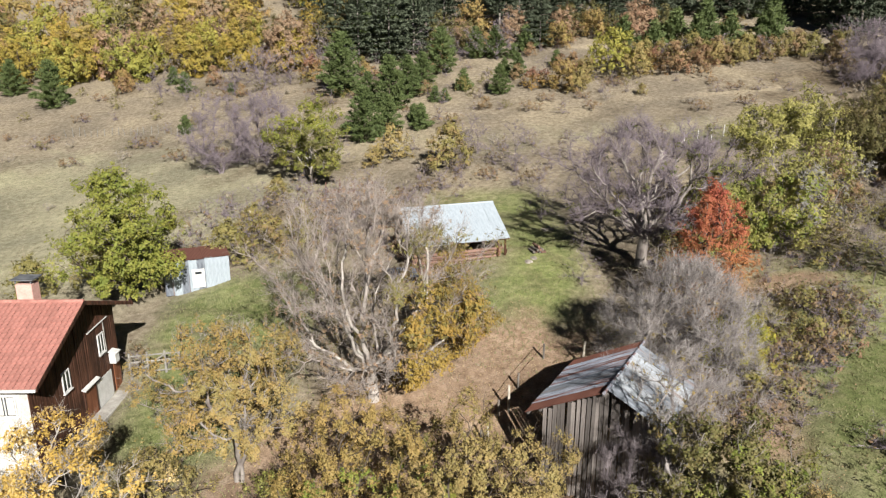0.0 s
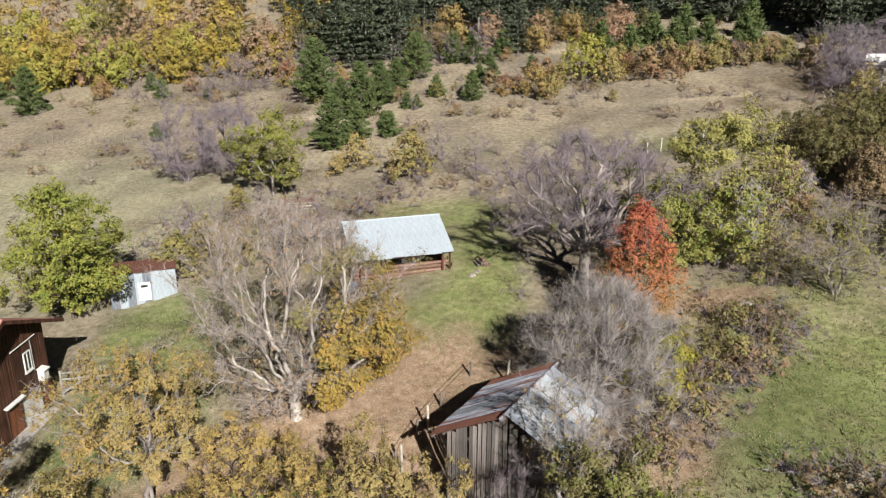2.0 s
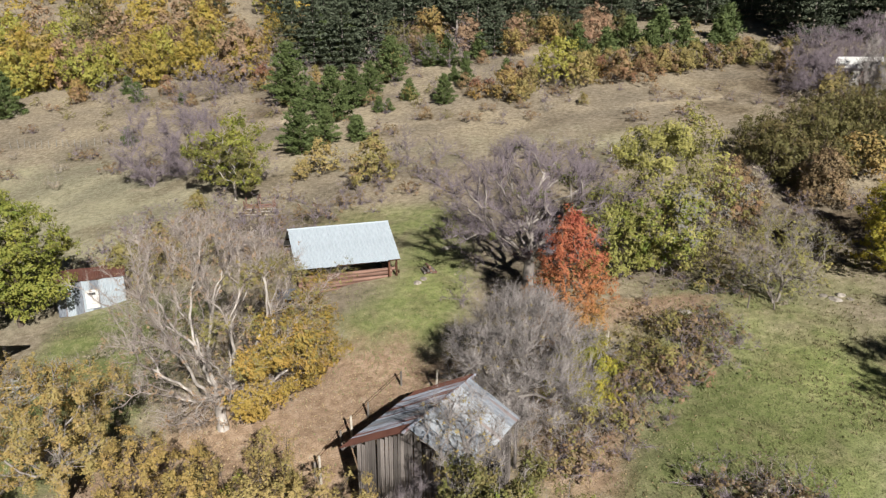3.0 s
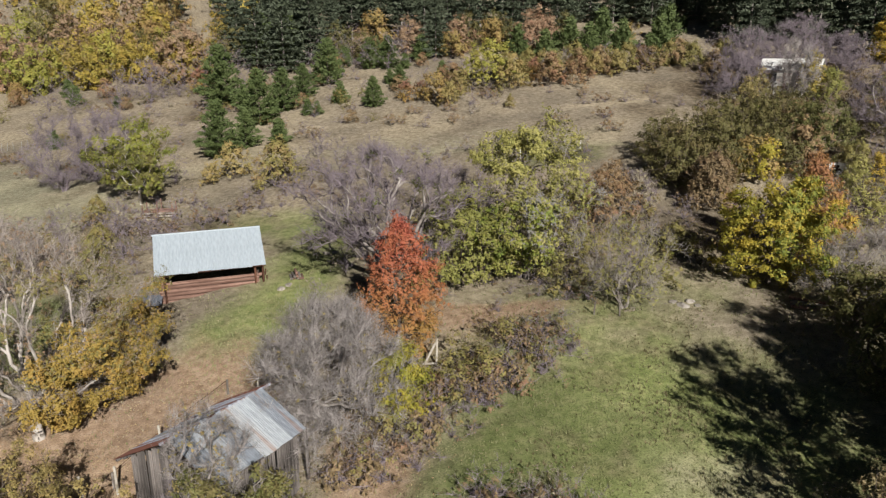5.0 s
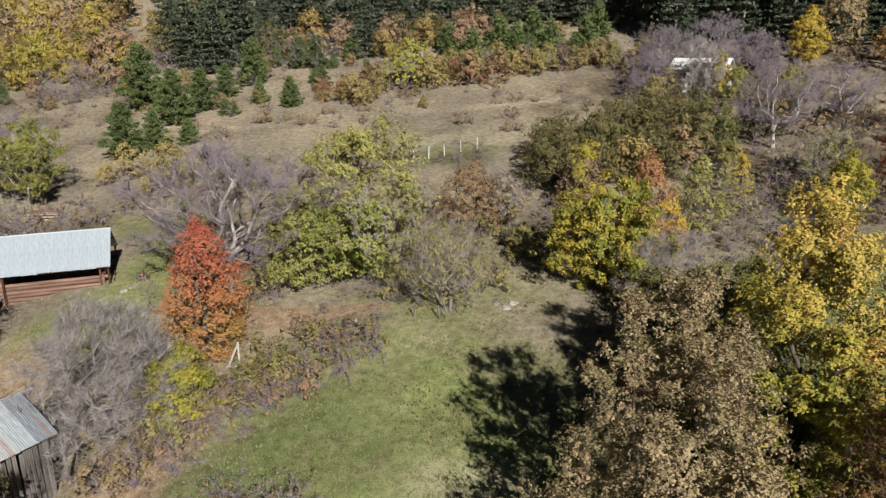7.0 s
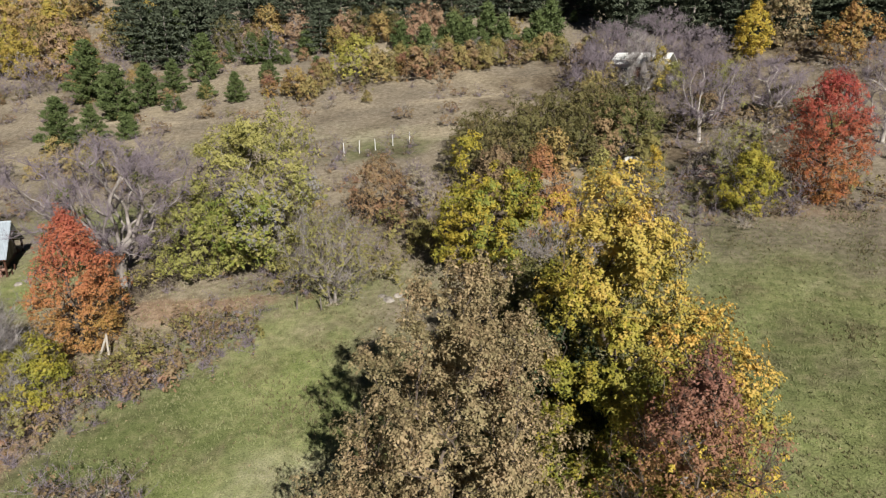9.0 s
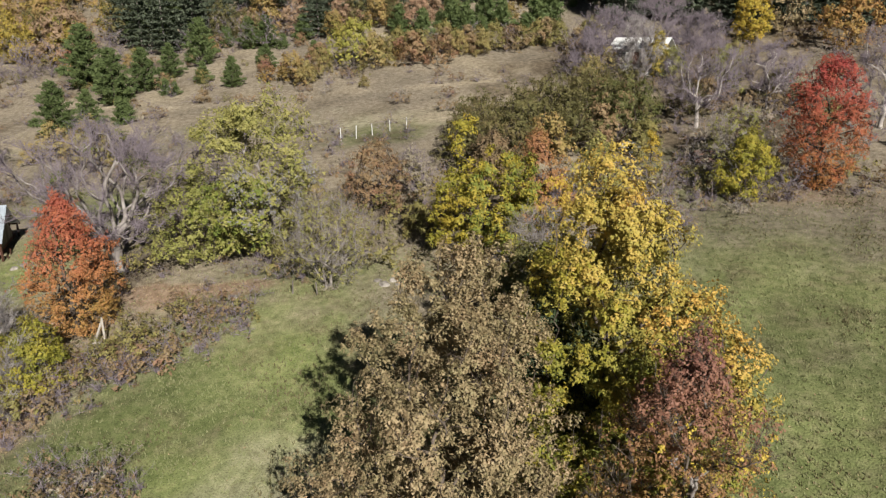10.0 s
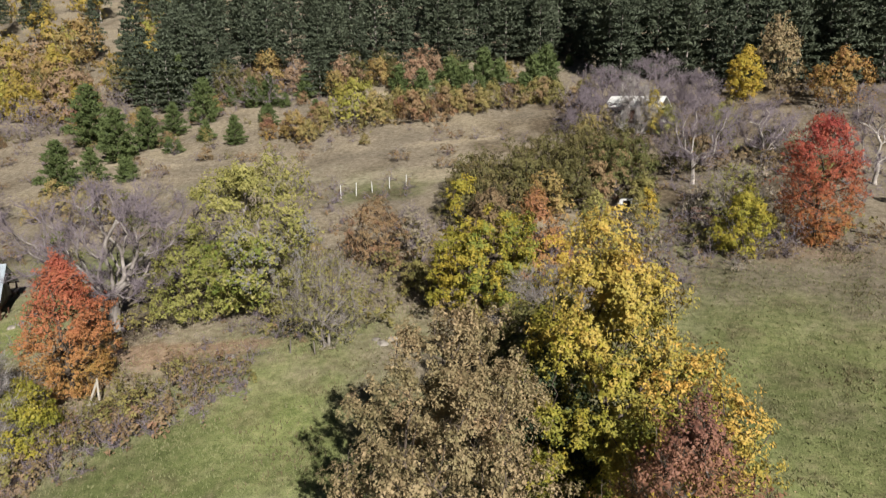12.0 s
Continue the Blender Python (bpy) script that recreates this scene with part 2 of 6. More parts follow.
sheet_old = sheet_material("weathered_sheet", (0.08, 0.09, 0.11), (0.18, 0.195, 0.225), (0.20, 0.10, 0.065), 0.3)
sheet_rust = sheet_material("rusty_sheet", (0.16, 0.185, 0.235), (0.44, 0.49, 0.58), (0.15, 0.07, 0.055), 0.46)
sheet_mid = sheet_material("dull_grey_sheet", (0.11, 0.125, 0.15), (0.235, 0.26, 0.295), (0.2, 0.11, 0.075), 0.32)
sheet_pale = sheet_material("pale_weathered_sheet", (0.22, 0.24, 0.265), (0.36, 0.39, 0.42), (0.24, 0.14, 0.09), 0.1)
sheet_stained = sheet_material("rust_stained_sheet", (0.25, 0.265, 0.285), (0.37, 0.385, 0.40), (0.25, 0.135, 0.085), 0.4)
sheet_rust_all = sheet_material("rusted_through_sheet", (0.22, 0.23, 0.26), (0.3, 0.28, 0.28), (0.15, 0.065, 0.048), 0.72)
glass, gn, gl, gb = material("window_glass", 0.08, 0, 0.5)
gb.inputs["Base Color"].default_value = (0.03, 0.035, 0.04, 1)


# ---- the lie of the land ----
def ground(x, y):
    """Height of the land: a terrace with meadows that rises to a wooded hillside."""
    x, y = np.asarray(x, float), np.asarray(y, float)
    ys = (-200, 0, 20, 28, 38, 46, 55, 62, 72, 84, 92, 121, 160, 230, 330, 600)
    zs = (-30, -7, -4, -2.9, -1.5, -0.9, 0.3, 1.75, 3.4, 6.0, 8.2, 15.3, 27, 52, 85, 130)
    p = sum(np.interp(y + o, ys, zs) for o in (-3, -1.5, 0, 1.5, 3)) / 5
    z = p + 0.08 * np.clip(x, -120, 160) - 1.0 * np.exp(-((x - 3) ** 2 + (y - 24) ** 2) / 60) + 0.9 * np.exp(-((x - 2) ** 2 / 90 + (y - 46) ** 2 / 50))
    z = z - 0.45 * np.exp(-((x + 17) ** 2 + (y - 34) ** 2) / 60)
    return z + 0.10 * np.sin(x * 0.9 + 1.7 * np.sin(y * 0.31)) * np.sin(y * 0.7 + 1.3 * np.sin(x * 0.23)) + 0.04 * np.sin(x * 2.3 + y * 1.1) * np.sin(y * 2.9 - x * 0.7)


def blob(x, y, cx, cy, rx, ry):
    return np.exp(-(((x - cx) / rx) ** 2 + ((y - cy) / ry) ** 2))


def litter_at(x, y):
    """How far fallen leaves cover the ground."""
    v = blob(x, y, 0, 27, 7, 8) + 0.7 * blob(x, y, 4, 33, 4, 5) + 0.9 * blob(x, y, 13.5, 29, 2.5, 5) + 0.5 * blob(x, y, -7, 24, 6, 5)
    v = v + 0.7 * blob(x, y, 36, 20, 7, 6) + 0.45 * blob(x, y, 16, 38, 5, 3) + 0.5 * blob(x, y, 57, 47, 6, 3) + 0.75 * blob(x, y, 19, 39.6, 6, 1.1)
    return np.clip(v, 0, 1)


def green_at(x, y):
    """How green the grass is."""
    v = blob(x, y, 23, 28, 9, 11) + blob(x, y, 50, 30, 12, 15) + blob(x, y, 36, 15, 30, 12) + 1.1 * blob(x, y, 6.5, 46, 3.6, 10) + 0.9 * blob(x, y, 3.5, 38, 3.0, 4) + 0.8 * blob(x, y, 0, 57, 9, 4)
    v = v + 1.3 * blob(x, y, -12, 33, 4.5, 9) + 0.9 * blob(x, y, -13, 41, 5, 5) + 0.6 * blob(x, y, -12, 43, 5, 4) + 0.5 * blob(x, y, 26, 41, 8, 4) + 0.3 * blob(x, y, 4, 70, 10, 6) + 0.6 * blob(x, y, 51, 54, 8, 7) + 0.35 * blob(x, y, 60, 66, 9, 9) + 0.9 * blob(x, y, 27, 69, 6, 4)
    return np.clip(v, 0, 1)


def hay_sheen_at(x, y):
    """Where the mown grass has bleached to a pale olive; the last patch paints a sheen on the near meadow."""
    return np.clip(1.2 * blob(x, y, -40, 60, 30, 20) + 0.5 * blob(x, y, 20, 74, 22, 5) + 0.6 * blob(x, y, 26.5, 23, 4, 5), 0, 1)


def bare_at(x, y):
    """Worn pale tracks and clearings on the slope."""
    line = 82.5 + 1.6 * np.sin(x * 0.09 + 1.0) + np.where(x < 0, -x * 0.45, 0.06 * x)
    v = 0.6 * np.exp(-((y - line) / 2.0) ** 2) * ((x > -18) & (x < 40)) + 0.9 * np.exp(-((y - 106.5 - 0.05 * x) / 1.6) ** 2) * ((x > 18) & (x < 50))
    v = v + 0.8 * blob(x, y, 32, 111, 7, 4) + 0.5 * blob(x, y, -23, 69.5, 4, 1.2) + 0.5 * blob(x, y, 30, 38.6, 1.6, 0.8) + 0.6 * blob(x, y, 2, 104, 8, 2.5)
    return np.clip(v, 0, 1)


def brown_at(x, y):
    """Where dead brown undergrowth covers the ground."""
    v = 0.45 * blob(x, y, 58, 66, 13, 17) + 0.8 * blob(x, y, 36, 50, 7, 5) + 0.3 * blob(x, y, 22, 48, 9, 3) + 0.6 * blob(x, y, 50, 86, 16, 8) + 0.55 * blob(x, y, -6, 58, 10, 3)
    v = v + 0.45 * blob(x, y, 17, 33, 3, 3) + 0.6 * blob(x, y, 80, 92, 20, 12) + 0.35 * blob(x, y, -10, 96, 14, 10) + 0.5 * blob(x, y, 12, 43, 5, 4) + 0.35 * blob(x, y, 52, 28, 11, 15)
    v = v + 0.5 * np.clip(np.sin(x * 0.33 + 2 * np.sin(y * 0.21)) * np.sin(y * 0.37 + 2 * np.sin(x * 0.17)), 0, 1) * (y > 57)
    return np.clip(v, 0, 1)


def mesh(name, verts, faces, mat, smooth=False):
    """A mesh from arrays: faces is one array or several, of triangles or quads."""
    me = bpy.data.meshes.new(name)
    faces = faces if isinstance(faces, list) else [faces]
    faces = [np.asarray(f, np.int32) for f in faces if len(f)]
    verts = np.asarray(verts, np.float32)
    me.vertices.add(len(verts))
    me.vertices.foreach_set("co", verts.ravel())
    sizes = np.concatenate([np.full(len(f), f.shape[1], np.int32) for f in faces])
    flat = np.concatenate([f.ravel() for f in faces])
    me.loops.add(len(flat))
    me.loops.foreach_set("vertex_index", flat)
    me.polygons.add(len(sizes))
    me.polygons.foreach_set("loop_start", np.concatenate([[0], np.cumsum(sizes)[:-1]]).astype(np.int32))
    me.polygons.foreach_set("use_smooth", np.full(len(sizes), smooth))
    me.update(calc_edges=True)
    me.materials.append(mat)
    return me


def part(name, data, parent, label=""):
    ob = new(name, data)
    ob.parent = parent
    return tagged(ob, label)


def thing(name, label, category, m, group="", kind=""):
    ob = new(name)
    ob.matrix_world = m
    return tagged(ob, label, category, group, kind)


def ground_material():
    m, nodes, links, b = material("meadow_ground", 0.97, 0, 0.1)
    n1, n2 = noise_node(nodes, links, 0.35, 6.0), noise_node(nodes, links, 2.2, 8.0)
    n3, n4 = noise_node(nodes, links, 14.0, 6.0), noise_node(nodes, links, 0.13, 5.0)
    dry = ramp(nodes, ((0.158, 0.131, 0.096), (0.256, 0.22, 0.166), (0.347, 0.302, 0.237)), (0.25, 0.5, 0.75))
    grn = ramp(nodes, ((0.115, 0.143, 0.052), (0.186, 0.218, 0.086), (0.272, 0.278, 0.132)), (0.25, 0.5, 0.75))
    lit = ramp(nodes, ((0.19, 0.13, 0.088), (0.295, 0.213, 0.152), (0.385, 0.298, 0.225)), (0.25, 0.5, 0.75))
    for r in (dry, grn, lit):
        links.new(n2.outputs[0], r.inputs[0])

    def blend(attr, lo, hi):
        a = nodes.new("ShaderNodeAttribute")
        a.attribute_name = attr
        s = nodes.new("ShaderNodeMath")
        s.operation = "MULTIPLY_ADD"
        s.inputs[1].default_value = 0.9
        sub = nodes.new("ShaderNodeMath")
        sub.operation = "SUBTRACT"
        sub.inputs[1].default_value = 0.5
        links.new(n1.outputs[0], sub.inputs[0])
        links.new(sub.outputs[0], s.inputs[0])
        links.new(a.outputs["Fac"], s.inputs[2])
        r = nodes.new("ShaderNodeMapRange")
        r.interpolation_type = "SMOOTHSTEP"
        r.inputs[1].default_value, r.inputs[2].default_value = lo, hi
        links.new(s.outputs[0], r.inputs[0])
        return r.outputs[0]

    worn = ramp(nodes, ((0, 0, 0), (0.7, 0.7, 0.7)), (0.48, 0.66))
    links.new(noise_node(nodes, links, 0.6, 8.0).outputs[0], worn.inputs[0])
    rank = ramp(nodes, ((0.10, 0.10, 0.05), (0.165, 0.155, 0.085), (0.25, 0.225, 0.14)), (0.25, 0.5, 0.75))
    links.new(n2.outputs[0], rank.inputs[0])
    sward = mix(nodes, links, worn.outputs[0], grn.outputs[0], rank.outputs[0])
    col = mix(nodes, links, blend("green", 0.2, 1.05), dry.outputs[0], sward)
    pale = ramp(nodes, ((0.19, 0.18, 0.118), (0.285, 0.272, 0.19), (0.36, 0.345, 0.25)), (0.25, 0.5, 0.75))
    links.new(n2.outputs[0], pale.inputs[0])
    # The pale tone covers bleached grass and the painted sheen of the near meadow.
    col = mix(nodes, links, blend("hay", 0.2, 0.8), col, pale.outputs[0])
    col = mix(nodes, links, blend("litter", 0.2, 0.65), col, lit.outputs[0])
    dead = ramp(nodes, ((0.07, 0.055, 0.04), (0.125, 0.10, 0.07), (0.20, 0.165, 0.12)), (0.25, 0.5, 0.75))
    links.new(n2.outputs[0], dead.inputs[0])
    col = mix(nodes, links, blend("brown", 0.15, 0.8), col, dead.outputs[0])
    soil = ramp(nodes, ((0.24, 0.195, 0.14), (0.36, 0.31, 0.23), (0.45, 0.40, 0.31)), (0.25, 0.5, 0.75))
    links.new(n2.outputs[0], soil.inputs[0])
    col = mix(nodes, links, blend("bare", 0.3, 0.75), col, soil.outputs[0])
    f = ramp(nodes, ((0.55, 0.55, 0.55), (1.0, 1.0, 1.0), (1.2, 1.2, 1.2)), (0.3, 0.5, 0.75))
    links.new(n3.outputs[0], f.inputs[0])
    col = mix(nodes, links, 1.0, col, f.outputs[0], "MULTIPLY")
    w = ramp(nodes, ((0.76, 0.75, 0.74), (1.0, 0.98, 0.95), (1.16, 1.14, 1.06)), (0.35, 0.5, 0.65))
    links.new(n4.outputs[0], w.inputs[0])
    links.new(mix(nodes, links, 1.0, col, w.outputs[0], "MULTIPLY"), b.inputs["Base Color"])
    bump(nodes, links, n3.outputs[0], b, 0.8, 0.06)
    return m


xs = np.concatenate([np.linspace(-1200, -140, 16), np.arange(-120, -32, 4.0), np.arange(-32, 66, 0.5), np.arange(66, 150, 3.0), np.linspace(160, 1200, 16)])
ys = np.concatenate([np.linspace(-1200, -40, 12), np.arange(-30, 12, 3.0), np.arange(12, 76, 0.5), np.arange(76, 180, 2.5), np.linspace(190, 1500, 22)])
gx, gy = np.meshgrid(xs, ys)
gi = np.arange(gx.size).reshape(gx.shape)
me = mesh("ground", np.stack([gx.ravel(), gy.ravel(), ground(gx, gy).ravel()], 1), np.stack([gi[:-1, :-1].ravel(), gi[:-1, 1:].ravel(), gi[1:, 1:].ravel(), gi[1:, :-1].ravel()], 1), ground_material(), True)
for attr, fn in (("litter", litter_at), ("green", green_at), ("hay", hay_sheen_at), ("bare", bare_at), ("brown", brown_at)):
    a = me.attributes.new(attr, "FLOAT", "POINT")
    a.data.foreach_set("value", fn(gx, gy).ravel().astype(np.float32))
tagged(new("ground", me), "sloping autumn meadow with green and dry grass", "ground", kind="structure")


# ---- plants ----
def unit(v):
    return v / np.maximum(np.linalg.norm(v, axis=-1, keepdims=True), 1e-9)


def tubes(p0, p1, r0, r1, sides):
    """Tapered tubes from p0 to p1, as vertices and quads."""
    n = len(p0)
    d = unit(p1 - p0)
    ref = np.where(np.abs(d[:, 2:3]) > 0.9, np.array([[1.0, 0, 0]]), np.array([[0, 0, 1.0]]))
    a = unit(np.cross(d, ref))
    b = np.cross(d, a)
    ang = np.arange(sides) * 2 * np.pi / sides
    ring = a[:, None] * np.cos(ang)[None, :, None] + b[:, None] * np.sin(ang)[None, :, None]
    v = np.concatenate([p0[:, None] + ring * r0[:, None, None], p1[:, None] + ring * r1[:, None, None]], 1).reshape(-1, 3)
    i = np.arange(sides)
    q = np.stack([i, (i + 1) % sides, sides + (i + 1) % sides, sides + i], 1)
    return v, (q[None] + (np.arange(n) * 2 * sides)[:, None, None]).reshape(-1, 4)


def spines(p0, p1, r):
    """Thin twigs that run out to a point."""
    n = len(p0)
    d = unit(p1 - p0)
    a = unit(np.cross(d, np.array([0.3, 0.2, 0.9])))
    b = np.cross(d, a)
    v = np.stack([p0 + a * r[:, None], p0 - a * r[:, None] * 0.5 + b * r[:, None] * 0.87, p0 - a * r[:, None] * 0.5 - b * r[:, None] * 0.87, p1], 1).reshape(-1, 3)
    f = np.array([[0, 1, 3], [1, 2, 3], [2, 0, 3]])
    return v, (f[None] + (np.arange(n) * 4)[:, None, None]).reshape(-1, 3)


def slivers(p0, p1, r):
    """The finest side twigs, one narrow blade each."""
    n = len(p0)
    a = unit(np.cross(unit(p1 - p0), np.array([0.2, 0.9, 0.3]))) * r[:, None]
    return np.stack([p0 + a, p0 - a, p1], 1).reshape(-1, 3), np.arange(3 * n).reshape(-1, 3)


def join_tubes(groups):
    vs, fs, k = [], [], 0
    for v, f in groups:
        vs.append(v)
        fs.append(f + k)
        k += len(v)
    return np.concatenate(vs), np.concatenate(fs)


def leaf_cloud(rng, centres, n, spread, size, elong=1.5, flat=0.35, hang=1.0, wild=0.45, each=11):
    """n leaves in small tufts that are scattered round the centres."""
    m = max(1, n // each)
    k = rng.integers(0, len(centres), m)
    form = rng.uniform(0.5, 1.35, (len(centres), 3)) * np.array([1 / hang ** 0.5, 1 / hang ** 0.5, 0.85 * hang])
    off = unit(rng.normal(size=(m, 3))) * np.sqrt(rng.uniform(0.02, 1, (m, 1))) * form[k] * spread * 0.84 + rng.normal(size=(m, 3)) * spread * 0.13
    tuft = centres[k] + off
    axis = unit(centres[k] * np.array([1, 1, 0]) + np.array([0, 0, 0.3]))
    way = np.array([0, 0, 0.4]) + unit(off) * 0.5 + axis * 0.5
    j = rng.integers(0, m, n)
    local = unit(rng.normal(size=(n, 3)) + unit(way)[j] * 0.7)
    p = tuft[j] + local * size * rng.uniform(0.5, 2.5, (n, 1)) * rng.uniform(0.6, 1.3, (m, 1))[j]
    nrm = unit(rng.normal(size=(n, 3)) * wild + way[j] + local * 0.75)
    a = unit(np.cross(nrm, rng.normal(size=(n, 3))))
    b = np.cross(nrm, a)
    s = size * rng.uniform(0.6, 1.3, (n, 1))
    la, lb = a * s * elong * 0.5, b * s * 0.5
    turn = np.where(rng.uniform(size=(n, 1)) < 0.5, 1.0, -1.0)
    v = np.stack([p - la * 0.8 + lb, p - la * 0.6 - lb * 0.9 + nrm * s * flat * 0.3, p + la + lb * 0.35 * turn - nrm * s * 0.12], 1).reshape(-1, 3)
    return v, np.arange(3 * n).reshape(-1, 3)


PROFILE = {
    "round": lambda u: np.sin(np.pi * np.clip(u * 0.94 + 0.05, 0, 1)) ** 0.6,
    "egg": lambda u: np.clip(np.sin(np.pi * np.clip(u, 0.0, 1) ** 0.62) ** 0.8, 0.02, 1),
    "dome": lambda u: np.sqrt(np.clip(1 - u ** 2, 0.01, 1)),
    "oak": lambda u: np.clip((1 - u ** 2.6) ** 0.75 * np.clip(0.72 + u * 2.2, 0, 1), 0.06, 1),
    "broad": lambda u: np.clip((1 - u ** 2.2) ** 0.7 * np.clip(0.85 + u, 0, 1), 0.15, 1),
    "vase": lambda u: 0.35 + 0.65 * np.sin(np.pi * np.clip(u * 0.8 + 0.12, 0, 1)),
}


def crown_points(rng, h, w, base, shape, n, lump=0.3, shell=0.45, lobes=0):
    """Places of the clumps in an uneven crown; with lobes they sit on rounded masses with gaps between."""
    if lobes:
        pool = crown_points(rng, h * 0.94, w * 0.84, base + 0.03, shape, lobes * 12, lump, 0.7)
        pick = [0]
        far = np.linalg.norm(pool - pool[0], axis=1)
        for _ in range(lobes - 1):
            i = int(np.argmax(far * rng.uniform(0.8, 1, len(far))))
            pick.append(i)
            far = np.minimum(far, np.linalg.norm(pool - pool[i], axis=1))
        c = pool[pick]
        near = np.sort(np.linalg.norm(c[:, None] - c[None], axis=2), axis=1)[:, 1:4].mean(1)
        r = near * 0.56 * rng.uniform(0.85, 1.2, lobes)
        m = int(n * 0.85)
        k = rng.integers(0, lobes, m)
        d = unit(rng.normal(size=(m, 3)) + unit(c[k] * np.array([1, 1, 0.0]) + np.array([0, 0, 0.6])) * 0.8)
        p = c[k] + d * r[k][:, None] * rng.uniform(0.65, 1.0, (m, 1))
        p = np.concatenate([p, crown_points(rng, h * 0.93, w * 0.85, base, shape, n - m, lump, 0.3)])
        p[:, 2] = np.maximum(p[:, 2], 0.3)
        return p
    pts, seed = [], Vector(rng.uniform(0, 90, 3))
    u = rng.uniform(0, 1, n) ** 0.9
    th, rr = rng.uniform(0, 2 * np.pi, n), np.sqrt(rng.uniform(shell ** 2, 1, n))
    rad = PROFILE[shape](u)
    for i in range(n):
        d = Vector((math.cos(th[i]), math.sin(th[i]), u[i] * 2.2))
        k = 1 + lump * 1.6 * noise.noise(d * 1.5 + seed)
        r = rad[i] * rr[i] * k * w / 2
        pts.append((r * d.x, r * d.y, (base + (1 - base) * u[i] * min(1.05, 0.5 + 0.5 * k)) * h))
    return np.array(pts)


def skeleton_of(rng, h, pts, trunk_top, lean=(0, 0), stems=1, step=0.45, tip=0.012, reach=0.42):
    """A trunk and limbs that reach all clumps: parents, nodes and radii."""
    nodes, par = [], []
    for s in range(stems):
        off = rng.normal(size=2) * (0.12 if stems > 1 else 0)
        splay = rng.normal(size=2) * (0.28 if stems > 1 else 0.05)
        m = max(3, int(trunk_top * h / step))
        for i in range(m + 1):
            f = i / m
            z = f * trunk_top * h - (0.25 if i == 0 else 0)
            w = rng.normal(size=2) * 0.05 * min(1, i)
            nodes.append((off[0] + (splay[0] + lean[0]) * z + w[0], off[1] + (splay[1] + lean[1]) * z + w[1], z))
            par.append(-1 if i == 0 else len(nodes) - 2)
    nodes = [np.array(p) for p in nodes]
    base_len = [0.0] * len(nodes)
    for i, p in enumerate(par):
        if p >= 0:
            base_len[i] = base_len[p] + np.linalg.norm(nodes[i] - nodes[p])
    order = np.argsort(np.linalg.norm(pts - nodes[len(nodes) - 1], axis=1))
    for j in order:
        t = pts[j]
        P, B = np.array(nodes), np.array(base_len)
        d = np.linalg.norm(P - t, axis=1)
        cost = d + reach * B + np.where(P[:, 2] > t[2] + 0.2, 1.5, 0) + np.where(P[:, 2] < 0.12 * h, 2.0, 0)
        i = int(np.argmin(cost))
        p, dist = nodes[i], d[i]
        q = par[i]
        way = unit(p - nodes[q]) if q >= 0 else np.array([0, 0, 1.0])
        ctrl = p + (way * 0.28 + np.array([0, 0, 0.12])) * dist
        m, last = max(1, int(math.ceil(dist / step))), i
        for s in range(1, m + 1):
            f = s / m
            x = (1 - f) ** 2 * p + 2 * f * (1 - f) * ctrl + f * f * t + rng.normal(size=3) * 0.05 * (f < 1)
            nodes.append(x)
            par.append(last)
            base_len.append(base_len[last] + np.linalg.norm(x - nodes[last]))
            last = len(nodes) - 1
    nodes, par = np.array(nodes), np.array(par)
    load = np.zeros(len(nodes))
    child = np.zeros(len(nodes))
    for i in range(len(nodes)):
        if par[i] >= 0:
            child[par[i]] += 1
    for i in range(len(nodes) - 1, -1, -1):
        if child[i] == 0:
            load[i] += 1
        if par[i] >= 0:
            load[par[i]] += load[i]
    return nodes, par, tip * np.maximum(load, 1) ** 0.5


